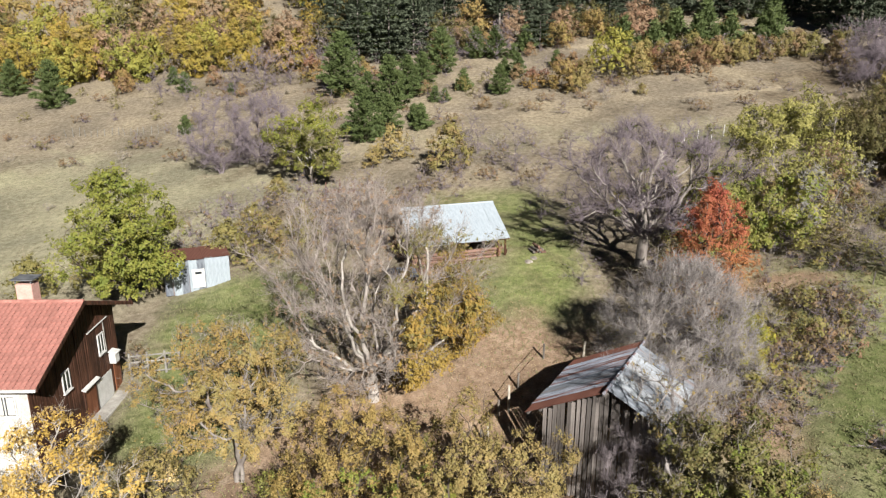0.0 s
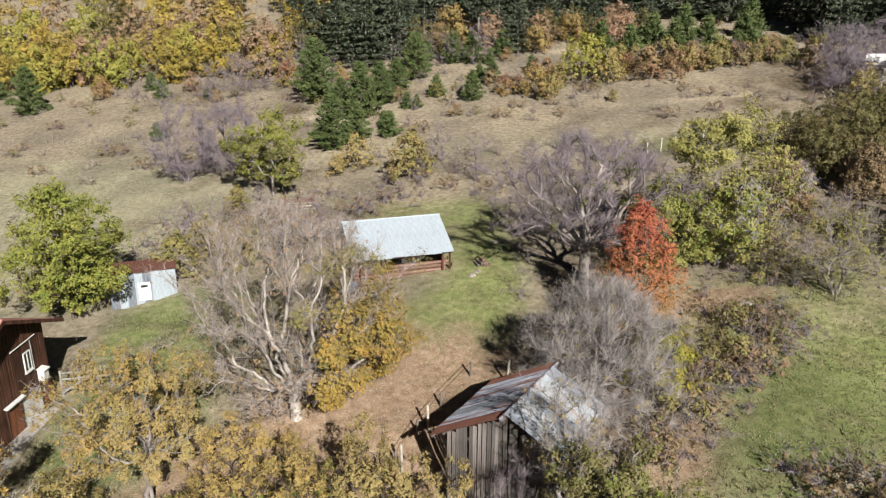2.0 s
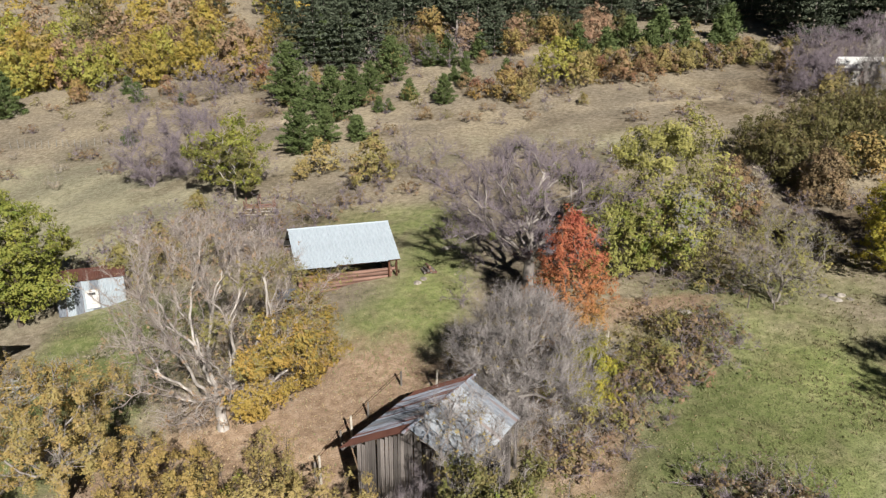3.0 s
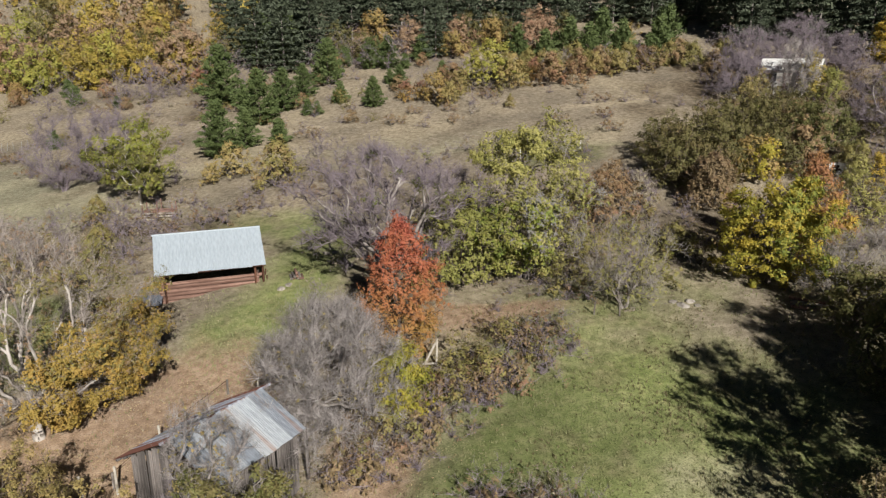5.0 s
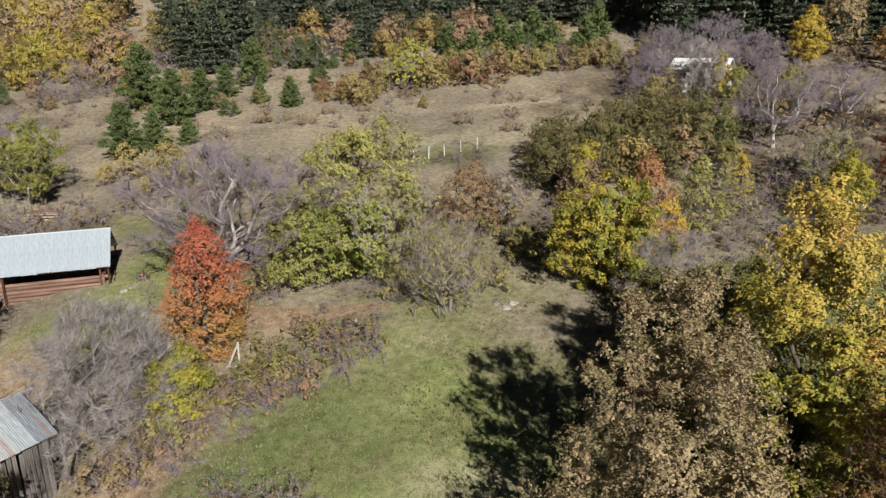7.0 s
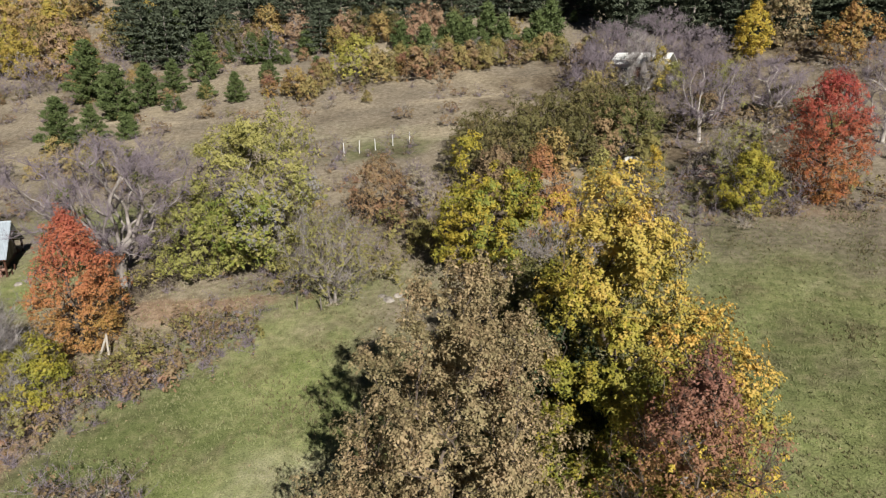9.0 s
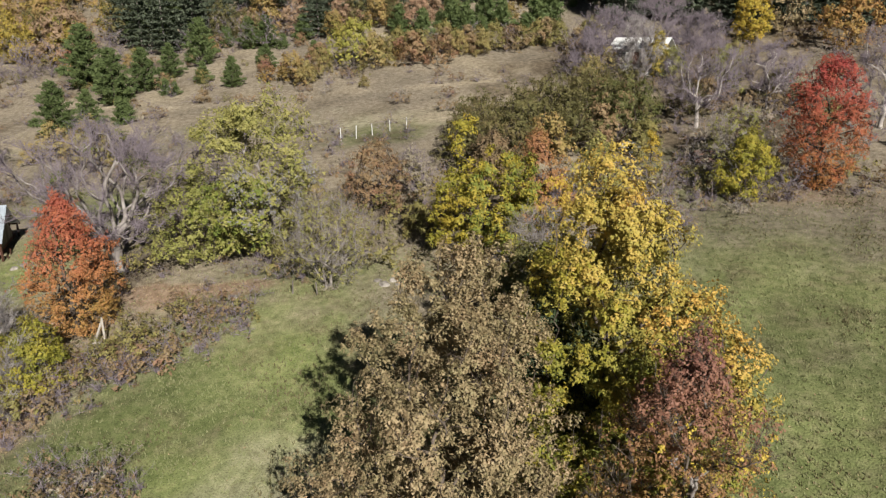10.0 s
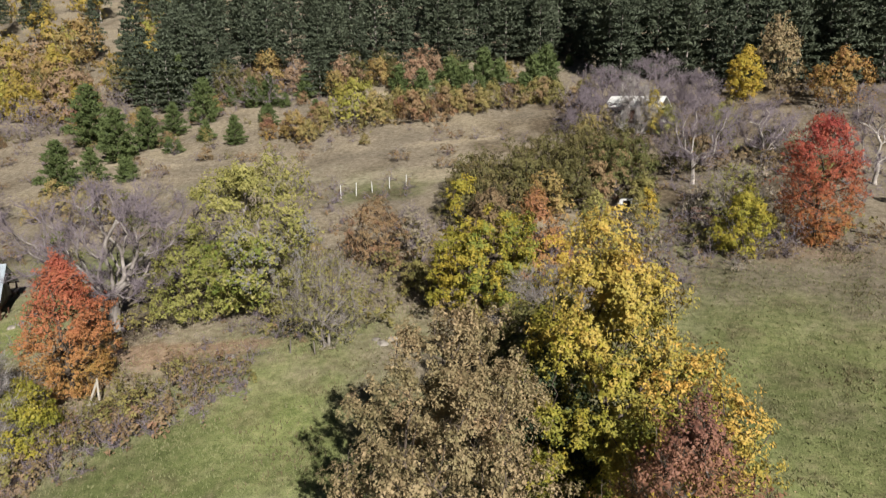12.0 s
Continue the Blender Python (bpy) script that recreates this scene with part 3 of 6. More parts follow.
def wood(rng, nodes, par, rad, twigs=0, twig_len=0.8, twig_r=0.008, droop=0.0, apart=False):
    k = np.where(par >= 0)[0]
    p0, p1, r0, r1 = nodes[par[k]], nodes[k], np.minimum(rad[par[k]], rad[k] * 1.35), rad[k]
    root = par[par[k]] < 0
    r0 = np.where(root, rad[par[k]] * 1.35, r0)
    big = r1 > 0.035
    groups = []
    if big.any():
        groups.append(tubes(p0[big], p1[big], r0[big], r1[big], 7))
    if (~big).any():
        groups.append(tubes(p0[~big], p1[~big], r0[~big], r1[~big], 3))
    if twigs:
        thin = k[rad[k] < 0.06]
        i = thin[rng.integers(0, len(thin), twigs)]
        axis = np.array([nodes[:, 0].mean(), nodes[:, 1].mean(), nodes[:, 2].min()])
        d = unit(unit(nodes[i] - axis) * 0.55 + unit(nodes[i] - nodes[par[i]]) * 0.4 + rng.normal(size=(twigs, 3)) * 0.7 + np.array([0, 0, 0.25 - droop]))
        ln = twig_len * rng.uniform(0.4, 1.2, (twigs, 1))
        a = nodes[i]
        tip = a + d * ln + np.array([0, 0, -1.0]) * droop * ln * 0.3
        mid = a + (tip - a) * rng.uniform(0.25, 0.6, (twigs, 1))
        e = mid + unit(d + rng.normal(size=(twigs, 3)) * 0.7) * ln * 0.5
        mid2 = a + (tip - a) * rng.uniform(0.3, 0.8, (twigs, 1))
        f = mid2 + unit(d + rng.normal(size=(twigs, 3)) * 0.8) * ln * 0.4
        r = np.full(twigs, twig_r)
        spikes = [spines(a, tip, r), slivers(mid, e, r * 0.85), slivers(mid2, f, r * 0.75)]
    if apart:
        limbs = groups[0] if big.any() else groups[-1]
        thin = groups[1:] if big.any() else []
        v, q = join_tubes(thin) if thin else (np.zeros((0, 3)), np.zeros((0, 4), int))
        w, t = join_tubes(spikes)
        return (limbs[0], [limbs[1]]), (np.concatenate([v, w]), [q, t + len(v)])
    v, q = join_tubes(groups)
    if not twigs:
        return v, [q]
    w, t = join_tubes(spikes)
    return np.concatenate([v, w]), [q, t + len(v)]


def at(x, y, turn=0.0, scale=1.0, sink=0.05):
    return pose(x, y, float(ground(x, y)) - sink, 0, 0, turn) @ Matrix.Scale(scale, 4)


def tree(label, x, y, h, w, leafmat=None, n=9000, size=0.12, clumps=130, base=0.18, shape="round", spread=0.5, seed=1, trunkmat=None, trunk_top=0.35,
         twigs=0, twig_len=0.8, twig_r=0.008, lean=(0, 0), stems=1, lump=0.3, shell=0.45, tip=0.014, extra=None, name="tree", category="tree", group="", droop=0.0, share=1.0, lobes=0, hang=1.0, wild=0.45, twigmat=None, reach=0.42):
    """A tree of height h and crown width w: trunk with limbs, and a crown of leaves; extra: further patches of leaves (material, count, size, lower, upper, side x and y, least)."""
    rng = np.random.default_rng(seed)
    ob = thing(name, label, category, at(x, y), group)
    pts = crown_points(rng, h, w, base, shape, clumps, lump, shell, lobes)
    pts[:, 0] += lean[0] * pts[:, 2]
    pts[:, 1] += lean[1] * pts[:, 2]
    nodes, par, rad = skeleton_of(rng, h, pts, trunk_top, lean, stems, tip=tip, reach=reach)
    if twigmat:
        limbs, fine = wood(rng, nodes, par, rad, twigs, twig_len, twig_r, droop, True)
        part("trunk", mesh("trunk", *limbs, trunkmat or bark, True), ob)
        part("twig_crown", mesh("twig_crown", *fine, twigmat, True), ob, "crown of fine bare twigs")
    else:
        part("trunk", mesh("trunk", *wood(rng, nodes, par, rad, twigs, twig_len, twig_r, droop), trunkmat or bark, True), ob)
    if leafmat:
        c = pts[rng.permutation(len(pts))[: max(1, int(len(pts) * share))]]
        if share == 1.0:
            if lobes:
                axis = np.array([lean[0], lean[1], 0]) * c[:, 2:3]
                more = np.concatenate([(c - axis) * np.array([0.84, 0.84, 0.97]) + axis, ((c - axis) * np.array([0.5, 0.5, 0.95]) + axis)[::3]])
            else:
                more = crown_points(rng, h * 0.97, w * 0.96, base, shape, len(pts), lump, min(shell, 0.3))
                more[:, :2] += np.array(lean) * more[:, 2:3]
            c = np.concatenate([c, more])
        v, f = leaf_cloud(rng, c, n, spread, size, hang=hang, wild=wild)
        part("crown", mesh("crown", v, f, leafmat), ob)
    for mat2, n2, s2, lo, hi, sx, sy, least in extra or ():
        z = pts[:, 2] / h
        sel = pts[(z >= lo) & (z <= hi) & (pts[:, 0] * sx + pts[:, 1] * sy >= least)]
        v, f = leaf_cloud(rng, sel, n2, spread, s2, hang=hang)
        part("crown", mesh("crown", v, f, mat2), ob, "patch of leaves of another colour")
    return ob


def conifer(label, x, y, h, w, n=1500, mat=None, seed=1, base=0.04, name="pine_tree", size=0.34, bare=0.0, group="", sharp=0.85):
    """A pine: a straight trunk, whorls of branches and needle tufts."""
    rng = np.random.default_rng(seed)
    ob = thing(name, label, "pine tree", at(x, y), group)
    tall = h > 7
    levels = max(8, int(h / (0.85 if tall else 0.36)))
    p0, p1, c, d, wt = [], [], [], [], []
    for i in range(levels):
        u = max(base, bare) + (0.98 - max(base, bare)) * i / (levels - 1)
        u0 = (u - max(base, bare)) / (1 - max(base, bare))
        length = (w / 2) * ((1 - u0) ** sharp) * min(1.0, 0.65 + u0 * 4) * rng.uniform(0.85, 1.1) + 0.1
        turn = rng.uniform(0, 7)
        for j in range(6):
            a = turn + j * np.pi / 3 + rng.uniform(-0.3, 0.3)
            ln = length * rng.uniform(0.5, 1.25)
            lift = -0.12 + 0.5 * u0 if tall else 0.15 + 0.35 * u0
            z = u * h + rng.uniform(-0.15, 0.15)
            tip = np.array([math.cos(a) * ln, math.sin(a) * ln, z + ln * lift])
            root = np.array([0, 0, z])
            p0.append(root)
            p1.append(tip)
            for f in (0.35, 0.55, 0.75, 0.9, 1.0):
                c.append(root + (tip - root) * f)
                d.append(unit(tip - root))
                wt.append(0.3 + ln * f)
    p0, p1, c, d = np.array(p0), np.array(p1), np.array(c), np.array(d)
    tr0 = np.array([[0, 0, -0.3], [0, 0, h * 0.5]])
    tr1 = np.array([[0, 0, h * 0.5], [0, 0, h]])
    v, f = join_tubes([tubes(tr0, tr1, np.array([0.014, 0.009]) * h, np.array([0.009, 0.002]) * h, 7), tubes(p0[::2], p1[::2], np.full(len(p0[::2]), 0.025), np.full(len(p0[::2]), 0.008), 3)])
    part("trunk", mesh("trunk", v, f, bark_grey if tall else bark, True), ob)
    wt = np.array(wt) / sum(wt)
    i = rng.choice(len(c), n, p=wt)
    s = size * rng.uniform(0.6, 1.25, (n, 1))
    q = c[i] + rng.normal(size=(n, 3)) * (np.array([0.3, 0.3, 0.13]) if tall else np.array([0.16, 0.16, 0.12]) * (size / 0.3))
    a = unit(d[i] + rng.normal(size=(n, 3)) * 0.55 + np.array([0, 0, 0.35]))
    up = unit(unit(q * np.array([1, 1, 0]) + 1e-6) * (0.7 if tall else 1) + np.array([0, 0, 0.8 if tall else 0.55]) + rng.normal(size=(n, 3)) * (0.35 if tall else 0.5))
    b = unit(np.cross(a, up))
    v = np.stack([q - a * s * 0.4 - b * s * 0.24, q - a * s * 0.4 + b * s * 0.24, q + a * s * 0.6], 1).reshape(-1, 3)
    part("crown", mesh("crown", v, np.arange(3 * n).reshape(-1, 3), mat or needles), ob)
    return ob


def shrub(label, x, y, h, w, leafmat, n=900, size=0.1, seed=1, twigs=300, stemmat=None, clumps=36, category="shrub", group="", name="shrub", twig_r=0.007):
    """A many-stemmed bush, leafy or bare."""
    return tree(label, x, y, h, w, leafmat, n, size, clumps, 0.12, "dome", 0.15 + 0.085 * w, seed, stemmat or bark, 0.2, twigs, 0.5, twig_r, (0, 0), 4, 0.4, 0.3, 0.008, None, name, category, group, wild=0.3)


# ---- buildings ----
def box(bm, x0, x1, y0, y1, z0, z1):
    vs = [bm.verts.new((x, y, z)) for z in (z0, z1) for y in (y0, y1) for x in (x0, x1)]
    for f in ((0, 2, 3, 1), (4, 5, 7, 6), (0, 1, 5, 4), (2, 6, 7, 3), (0, 4, 6, 2), (1, 3, 7, 5)):
        bm.faces.new([vs[i] for i in f])


def done(bm, name, mat, bevel=0.0):
    if bevel:
        bmesh.ops.bevel(bm, geom=list(bm.edges), offset=bevel, segments=1, affect="EDGES")
    bmesh.ops.recalc_face_normals(bm, faces=list(bm.faces))
    me = bpy.data.meshes.new(name)
    bm.to_mesh(me)
    bm.free()
    me.materials.append(mat)
    return me


def block(name, mat, parent, x0, x1, y0, y1, z0, z1, label="", bevel=0.01):
    bm = bmesh.new()
    box(bm, x0, x1, y0, y1, z0, z1)
    return part(name, done(bm, name, mat, bevel), parent, label)


def bar(name, mat, parent, a, b, r=0.05, sides=7, label="", r2=None):
    """A round pole from a to b."""
    v, f = tubes(np.array([a], float), np.array([b], float), np.array([r]), np.array([r2 or r * 0.9]), sides)
    caps = [list(range(sides)), list(range(sides, 2 * sides))]
    me = bpy.data.meshes.new(name)
    me.from_pydata([tuple(p) for p in v], [], [tuple(int(i) for i in q) for q in f] + caps)
    me.materials.append(mat)
    return part(name, me, parent, label)


def sheet_mesh(name, width, length, mat, pitch=0.09, deep=0.018, rows=6):
    """A corrugated sheet: x across the waves, y up the slope, a little uneven."""
    nx = int(width / pitch * 4) + 1
    rng = np.random.default_rng(int(width * 97 + length * 31))
    x, y = np.linspace(0, width, nx), np.linspace(0, length, rows)
    X, Y = np.meshgrid(x, y)
    Z = deep * np.sin(X / pitch * 2 * np.pi) + np.repeat(rng.normal(size=(rows, 1)) * 0.008, nx, 1)
    V = np.concatenate([np.stack([X.ravel(), Y.ravel(), Z.ravel()], 1), np.stack([X.ravel(), Y.ravel(), Z.ravel() - 0.004], 1)])
    g = np.arange(nx * rows).reshape(rows, nx)
    F = np.stack([g[:-1, :-1].ravel(), g[:-1, 1:].ravel(), g[1:, 1:].ravel(), g[1:, :-1].ravel()], 1)
    return mesh(name, V, np.concatenate([F, F[:, ::-1] + nx * rows]), mat, False)


def roof_of_sheets(parent, origin, along, up, length, height, mats, width=0.82, seed=1, over=0.04):
    """Sheets side by side over a roof plane; along and up are unit directions."""
    rng = random.Random(seed)
    along, up = Vector(along).normalized(), Vector(up).normalized()
    up = (up - along * up.dot(along)).normalized()
    nrm = along.cross(up)
    n = max(1, round(length / width))
    step = length / n
    shared = {}
    for i in range(n):
        mat = mats[i] if len(mats) == n else mats[rng.randrange(len(mats))]
        if mat.name not in shared:
            shared[mat.name] = sheet_mesh("roof_sheet", step + over, height, mat)
        ob = part("roof_sheet", shared[mat.name], parent)
        o = Vector(origin) + along * (i * step) - up * rng.uniform(-0.04, 0.06) + nrm * (0.012 * (i % 2) + rng.uniform(0, 0.01))
        ob.matrix_local = Matrix(((along.x, up.x, nrm.x, o.x), (along.y, up.y, nrm.y, o.y), (along.z, up.z, nrm.z, o.z), (0, 0, 0, 1)))


def slab(name, mat, parent, pts, thick, label=""):
    """A flat panel through four corners, with a thickness downwards."""
    bm = bmesh.new()
    top = [bm.verts.new(p) for p in pts]
    low = [bm.verts.new((p[0], p[1], p[2] - thick)) for p in pts]
    bm.faces.new(top)
    bm.faces.new(low[::-1])
    for i in range(len(pts)):
        j = (i + 1) % len(pts)
        bm.faces.new((top[j], top[i], low[i], low[j]))
    return part(name, done(bm, name, mat), parent, label)


def board_wall(parent, a, b, z0, top, mat, width=0.2, thick=0.035, seed=1, ragged=0.08, name="board", gap=0.012):
    """Upright boards from a to b (x, y), their heads following top(f), f from 0 to 1."""
    rng = random.Random(seed)
    a, b = Vector((*a, 0)), Vector((*b, 0))
    length = (b - a).length
    d = (b - a).normalized()
    n = max(1, round(length / width))
    step = length / n
    ang = math.atan2(d.y, d.x)
    for i in range(n):
        f = (i + 0.5) / n
        zt = top(f) - rng.uniform(0, ragged)
        zb = z0 + rng.uniform(-0.02, ragged)
        bm = bmesh.new()
        box(bm, gap / 2, step - gap / 2 * rng.uniform(1, 3), -thick / 2, thick / 2, 0, zt - zb)
        ob = part(name, done(bm, name, mat), parent)
        ob.matrix_local = pose(*(a + d * (i * step)), 0, 0, math.degrees(ang)) @ pose(0, rng.uniform(-0.008, 0.008), zb, 0, rng.uniform(-0.8, 0.8), 0)


def window(parent, m, w, h, name="window"):
    """A casement: frame, two panes and a sill, in the plane x-z, facing -y."""
    ob = part(name, None, parent)
    ob.matrix_local = m
    for x0, x1, z0, z1 in ((-w / 2, w / 2, 0, 0.06), (-w / 2, w / 2, h - 0.06, h), (-w / 2, -w / 2 + 0.06, 0.06, h - 0.06), (w / 2 - 0.06, w / 2, 0.06, h - 0.06), (-0.03, 0.03, 0.06, h - 0.06)):
        block("frame", trim_white, ob, x0, x1, -0.06, 0.0, z0, z1, bevel=0.004)
    for x0, x1 in ((-w / 2 + 0.06, -0.03), (0.03, w / 2 - 0.06)):
        block("pane", glass, ob, x0, x1, -0.035, -0.02, 0.06, h - 0.06, bevel=0)
    block("sill", trim_white, ob, -w / 2 - 0.05, w / 2 + 0.05, -0.12, 0.0, -0.05, -0.005, bevel=0.005)
    return ob


def house():
    """Gabled house; local x = 0 is the verge of the roof, the ridge runs along -x, y = 0 under the ridge."""
    h = thing("house", "white plastered house with red tiled roof and dark boarded gable", "house", pose(-16.6, 30.34, 0, 0, 0, math.degrees(0.02)))
    ridge, ef, eb, yf, yb, L = 2.31, 0.28, 0.48, -4.7, 4.95, 10.5
    zg = -5.4
    wx, wf, wb = -0.78, -4.1, 4.2
    at_y = lambda y: ridge + (ef - ridge) * y / yf - 0.16 if y < 0 else ridge + (eb - ridge) * y / yb - 0.16
    block("wall", plaster, h, -L, wx, wf, wf + 0.3, zg, at_y(wf) - 0.02, "white plaster wall")
    block("wall", plaster, h, -L, wx, wb - 0.3, wb, zg, at_y(wb) - 0.02)
    block("wall", plaster, h, -L, -L + 0.3, wf + 0.3, wb - 0.3, zg, at_y(wf))
    block("wall", trim_white, h, wx - 0.3, wx + 0.04, 1.4, 3.15, zg, -2.62, "white plastered basement wall")
    # Dark backing sheets put the shade into the joints of the gable boards.
    slab("wall", gap_and_tyre_dark, h, [(wx - 0.28, wf + 0.3, at_y(wf)), (wx - 0.1, wf + 0.3, at_y(wf)), (wx - 0.1, 0, ridge - 0.2), (wx - 0.28, 0, ridge - 0.2)], 7.0)
    slab("wall", gap_and_tyre_dark, h, [(wx - 0.28, 0, ridge - 0.2), (wx - 0.1, 0, ridge - 0.2), (wx - 0.1, wb - 0.3, at_y(wb)), (wx - 0.28, wb - 0.3, at_y(wb))], 6.6)
    for y0, y1, z, sd in ((wf, 1.4, -4.9, 3), (1.4, 3.15, -2.6, 4), (3.15, wb, -4.7, 5)):
        board_wall(h, (wx + 0.02, y0), (wx + 0.02, y1), z, lambda f, a=y0, b=y1: at_y(a + f * (b - a)) - 0.02, dark_wood, 0.17, 0.03, sd, 0.03)
    # roof
    slab("roof_panel", dark_wood, h, [(0, yf, ef - 0.06), (0, 0, ridge - 0.06), (-L - 0.4, 0, ridge - 0.06), (-L - 0.4, yf, ef - 0.06)], 0.09)
    slab("roof_panel", dark_wood, h, [(0, 0, ridge - 0.06), (0, yb, eb - 0.06), (-L - 0.4, yb, eb - 0.06), (-L - 0.4, 0, ridge - 0.06)], 0.09)
    slab("bargeboard", dark_wood, h, [(0.03, yf, ef + 0.0), (0.03, 0, ridge + 0.0), (0.002, 0, ridge), (0.002, yf, ef)], 0.2)
    slab("bargeboard", dark_wood, h, [(0.03, 0, ridge), (0.03, yb, eb), (0.002, yb, eb), (0.002, 0, ridge)], 0.2)
    block("gutter", trim_white, h, -L - 0.4, 0.0, yf - 0.1, yf - 0.005, ef - 0.17, ef - 0.06, "white painted eaves board", 0.01)
    # tiles: single ones near the verge, the rest joined
    rows, tw = 15, 0.235
    up = Vector((0, -yf, ridge - ef)).normalized()
    slope = math.hypot(yf, ridge - ef)
    ex = slope / rows
    nrm = Vector((0, -(ridge - ef), -yf)).normalized()
    bm = bmesh.new()
    vs = []
    for s, (x, zz) in enumerate(((0, 0), (0.06, 0.035), (0.14, 0.04), (0.2, 0.03), (0.23, 0.0))):
        vs.append([bm.verts.new((x, yy, zz + (0.022 if yy == 0 else 0.0))) for yy in (0, ex * 1.12)])
    for s in range(4):
        bm.faces.new((vs[s][0], vs[s + 1][0], vs[s + 1][1], vs[s][1]))
    low = [bm.verts.new((x, 0, -0.005)) for x in (0, 0.23)]
    bm.faces.new([low[0], low[1]] + [v[0] for v in vs[::-1]])
    tile_me = done(bm, "roof_tile", tile_red)
    tv = np.array([v.co[:] for v in tile_me.vertices])
    tf = [list(p.vertices) for p in tile_me.polygons]
    rng = random.Random(5)
    rest_v, rest_f, kk = [], [], 0
    for i in range(rows):
        for j in range(int((L + 0.4) / tw)):
            o = Vector((-(j + 1) * tw, yf - 0.03, ef - 0.05)) + up * (i * ex) + nrm * rng.uniform(0, 0.008)
            m = Matrix(((1, 0, 0, o.x), (0, up.y, nrm.y, o.y), (0, up.z, nrm.z, o.z), (0, 0, 0, 1))) @ pose(0, 0, 0, 0, 0, rng.uniform(-1.2, 1.2))
            if j < 20:
                part("roof_tile", tile_me, h).matrix_local = m
            else:
                rest_v += [tuple(m @ Vector(p)) for p in tv]
                rest_f += [[a + kk for a in f] for f in tf]
                kk += len(tv)
    me = bpy.data.meshes.new("roof_tiles")
    me.from_pydata(rest_v, [], rest_f)
    me.materials.append(tile_red)
    tagged(part("roof_tiles", me, h), kind="stuff")
    slab("roof_covering", tile_red, h, [(0.0, 0.0, ridge + 0.01), (0.0, yb, eb + 0.01), (-L - 0.4, yb, eb + 0.01), (-L - 0.4, 0.0, ridge + 0.01)], 0.05)
    for i in range(26):
        bar("ridge_tile", tile_red, h, (-i * 0.41, 0, ridge - 0.03), (-i * 0.41 - 0.44, 0, ridge - 0.02), 0.11, 9)
    # chimney
    c = part("chimney", None, h)
    c.matrix_local = pose(-3.0, 0.9, 1.62)
    block("shaft", chimney_pink, c, -0.38, 0.38, -0.33, 0.33, 0, 1.3, "pink rendered shaft", 0.02)
    for x in (-0.36, 0.36):
        for y in (-0.28, 0.28):
            block("cap_leg", soot, c, x - 0.03, x + 0.03, y - 0.03, y + 0.03, 1.35, 1.5, bevel=0)
    slab("cap", soot, c, [(-0.52, -0.45, 1.56), (0.52, -0.45, 1.56), (0.52, 0.45, 1.56), (-0.52, 0.45, 1.56)], 0.05, "grey metal cap")
    # front window, gable windows, door, lamp box
    front = window(h, pose(-1.75, wf - 0.002, -1.35), 0.95, 1.0)
    for x in (-0.24, 0.24):
        block("curtain", plaster, front, x - 0.15, x + 0.15, -0.046, -0.038, 0.1, 0.9, "pale drawn curtain", 0)
    g = lambda y, z: pose(wx + 0.04, y, z, 0, 0, 90)
    window(h, g(2.4, -1.38), 0.62, 1.05)
    window(h, g(-1.2, -1.65), 0.66, 1.0)
    d = part("door", None, h)
    d.matrix_local = g(0.7, -4.3)
    block("leaf", door_wood, d, -0.55, 0.55, -0.05, -0.005, 0, 1.92, "brown wooden double door")
    block("frame", dark_wood, d, -0.62, -0.552, -0.07, -0.005, 0, 1.98)
    block("frame", dark_wood, d, 0.552, 0.62, -0.07, -0.005, 0, 1.98)
    slab("awning", trim_white, d, [(-0.78, -0.22, 2.02), (0.78, -0.22, 2.02), (0.78, -0.03, 2.08), (-0.78, -0.03, 2.08)], 0.05, "narrow white door hood")
    d = part("door", None, h)
    d.matrix_local = g(3.72, -4.2)
    block("leaf", door_wood, d, -0.36, 0.36, -0.05, -0.005, 0, 1.82, "orange-brown wooden door")
    m = part("meter_box", None, h, "white metal box on the gable wall")
    m.matrix_local = g(3.28, -2.3)
    block("body", trim_white, m, -0.24, 0.24, -0.34, -0.005, 0, 0.55, bevel=0.02)
    slab("hood", trim_white, m, [(-0.3, -0.42, 0.58), (0.3, -0.42, 0.58), (0.3, 0, 0.68), (-0.3, 0, 0.68)], 0.03)
    bar("trim_board", trim_white, h, (wx + 0.08, 1.15, 0.16), (wx + 0.08, 3.3, 0.24), 0.035, 8)
    bar("trim_board", silver_wood, h, (wx + 0.08, 2.82, 0.14), (wx + 0.08, 2.86, -1.6), 0.03, 8)
    block("plinth", plain_material("grey_concrete", (0.34, 0.32, 0.29), (0.5, 0.48, 0.44), 2.0, 0.95), h, wx + 0.08, wx + 0.8, wf + 1.2, wb + 0.5, -4.9, -3.98, "concrete path along the wall", 0.05)
    return h


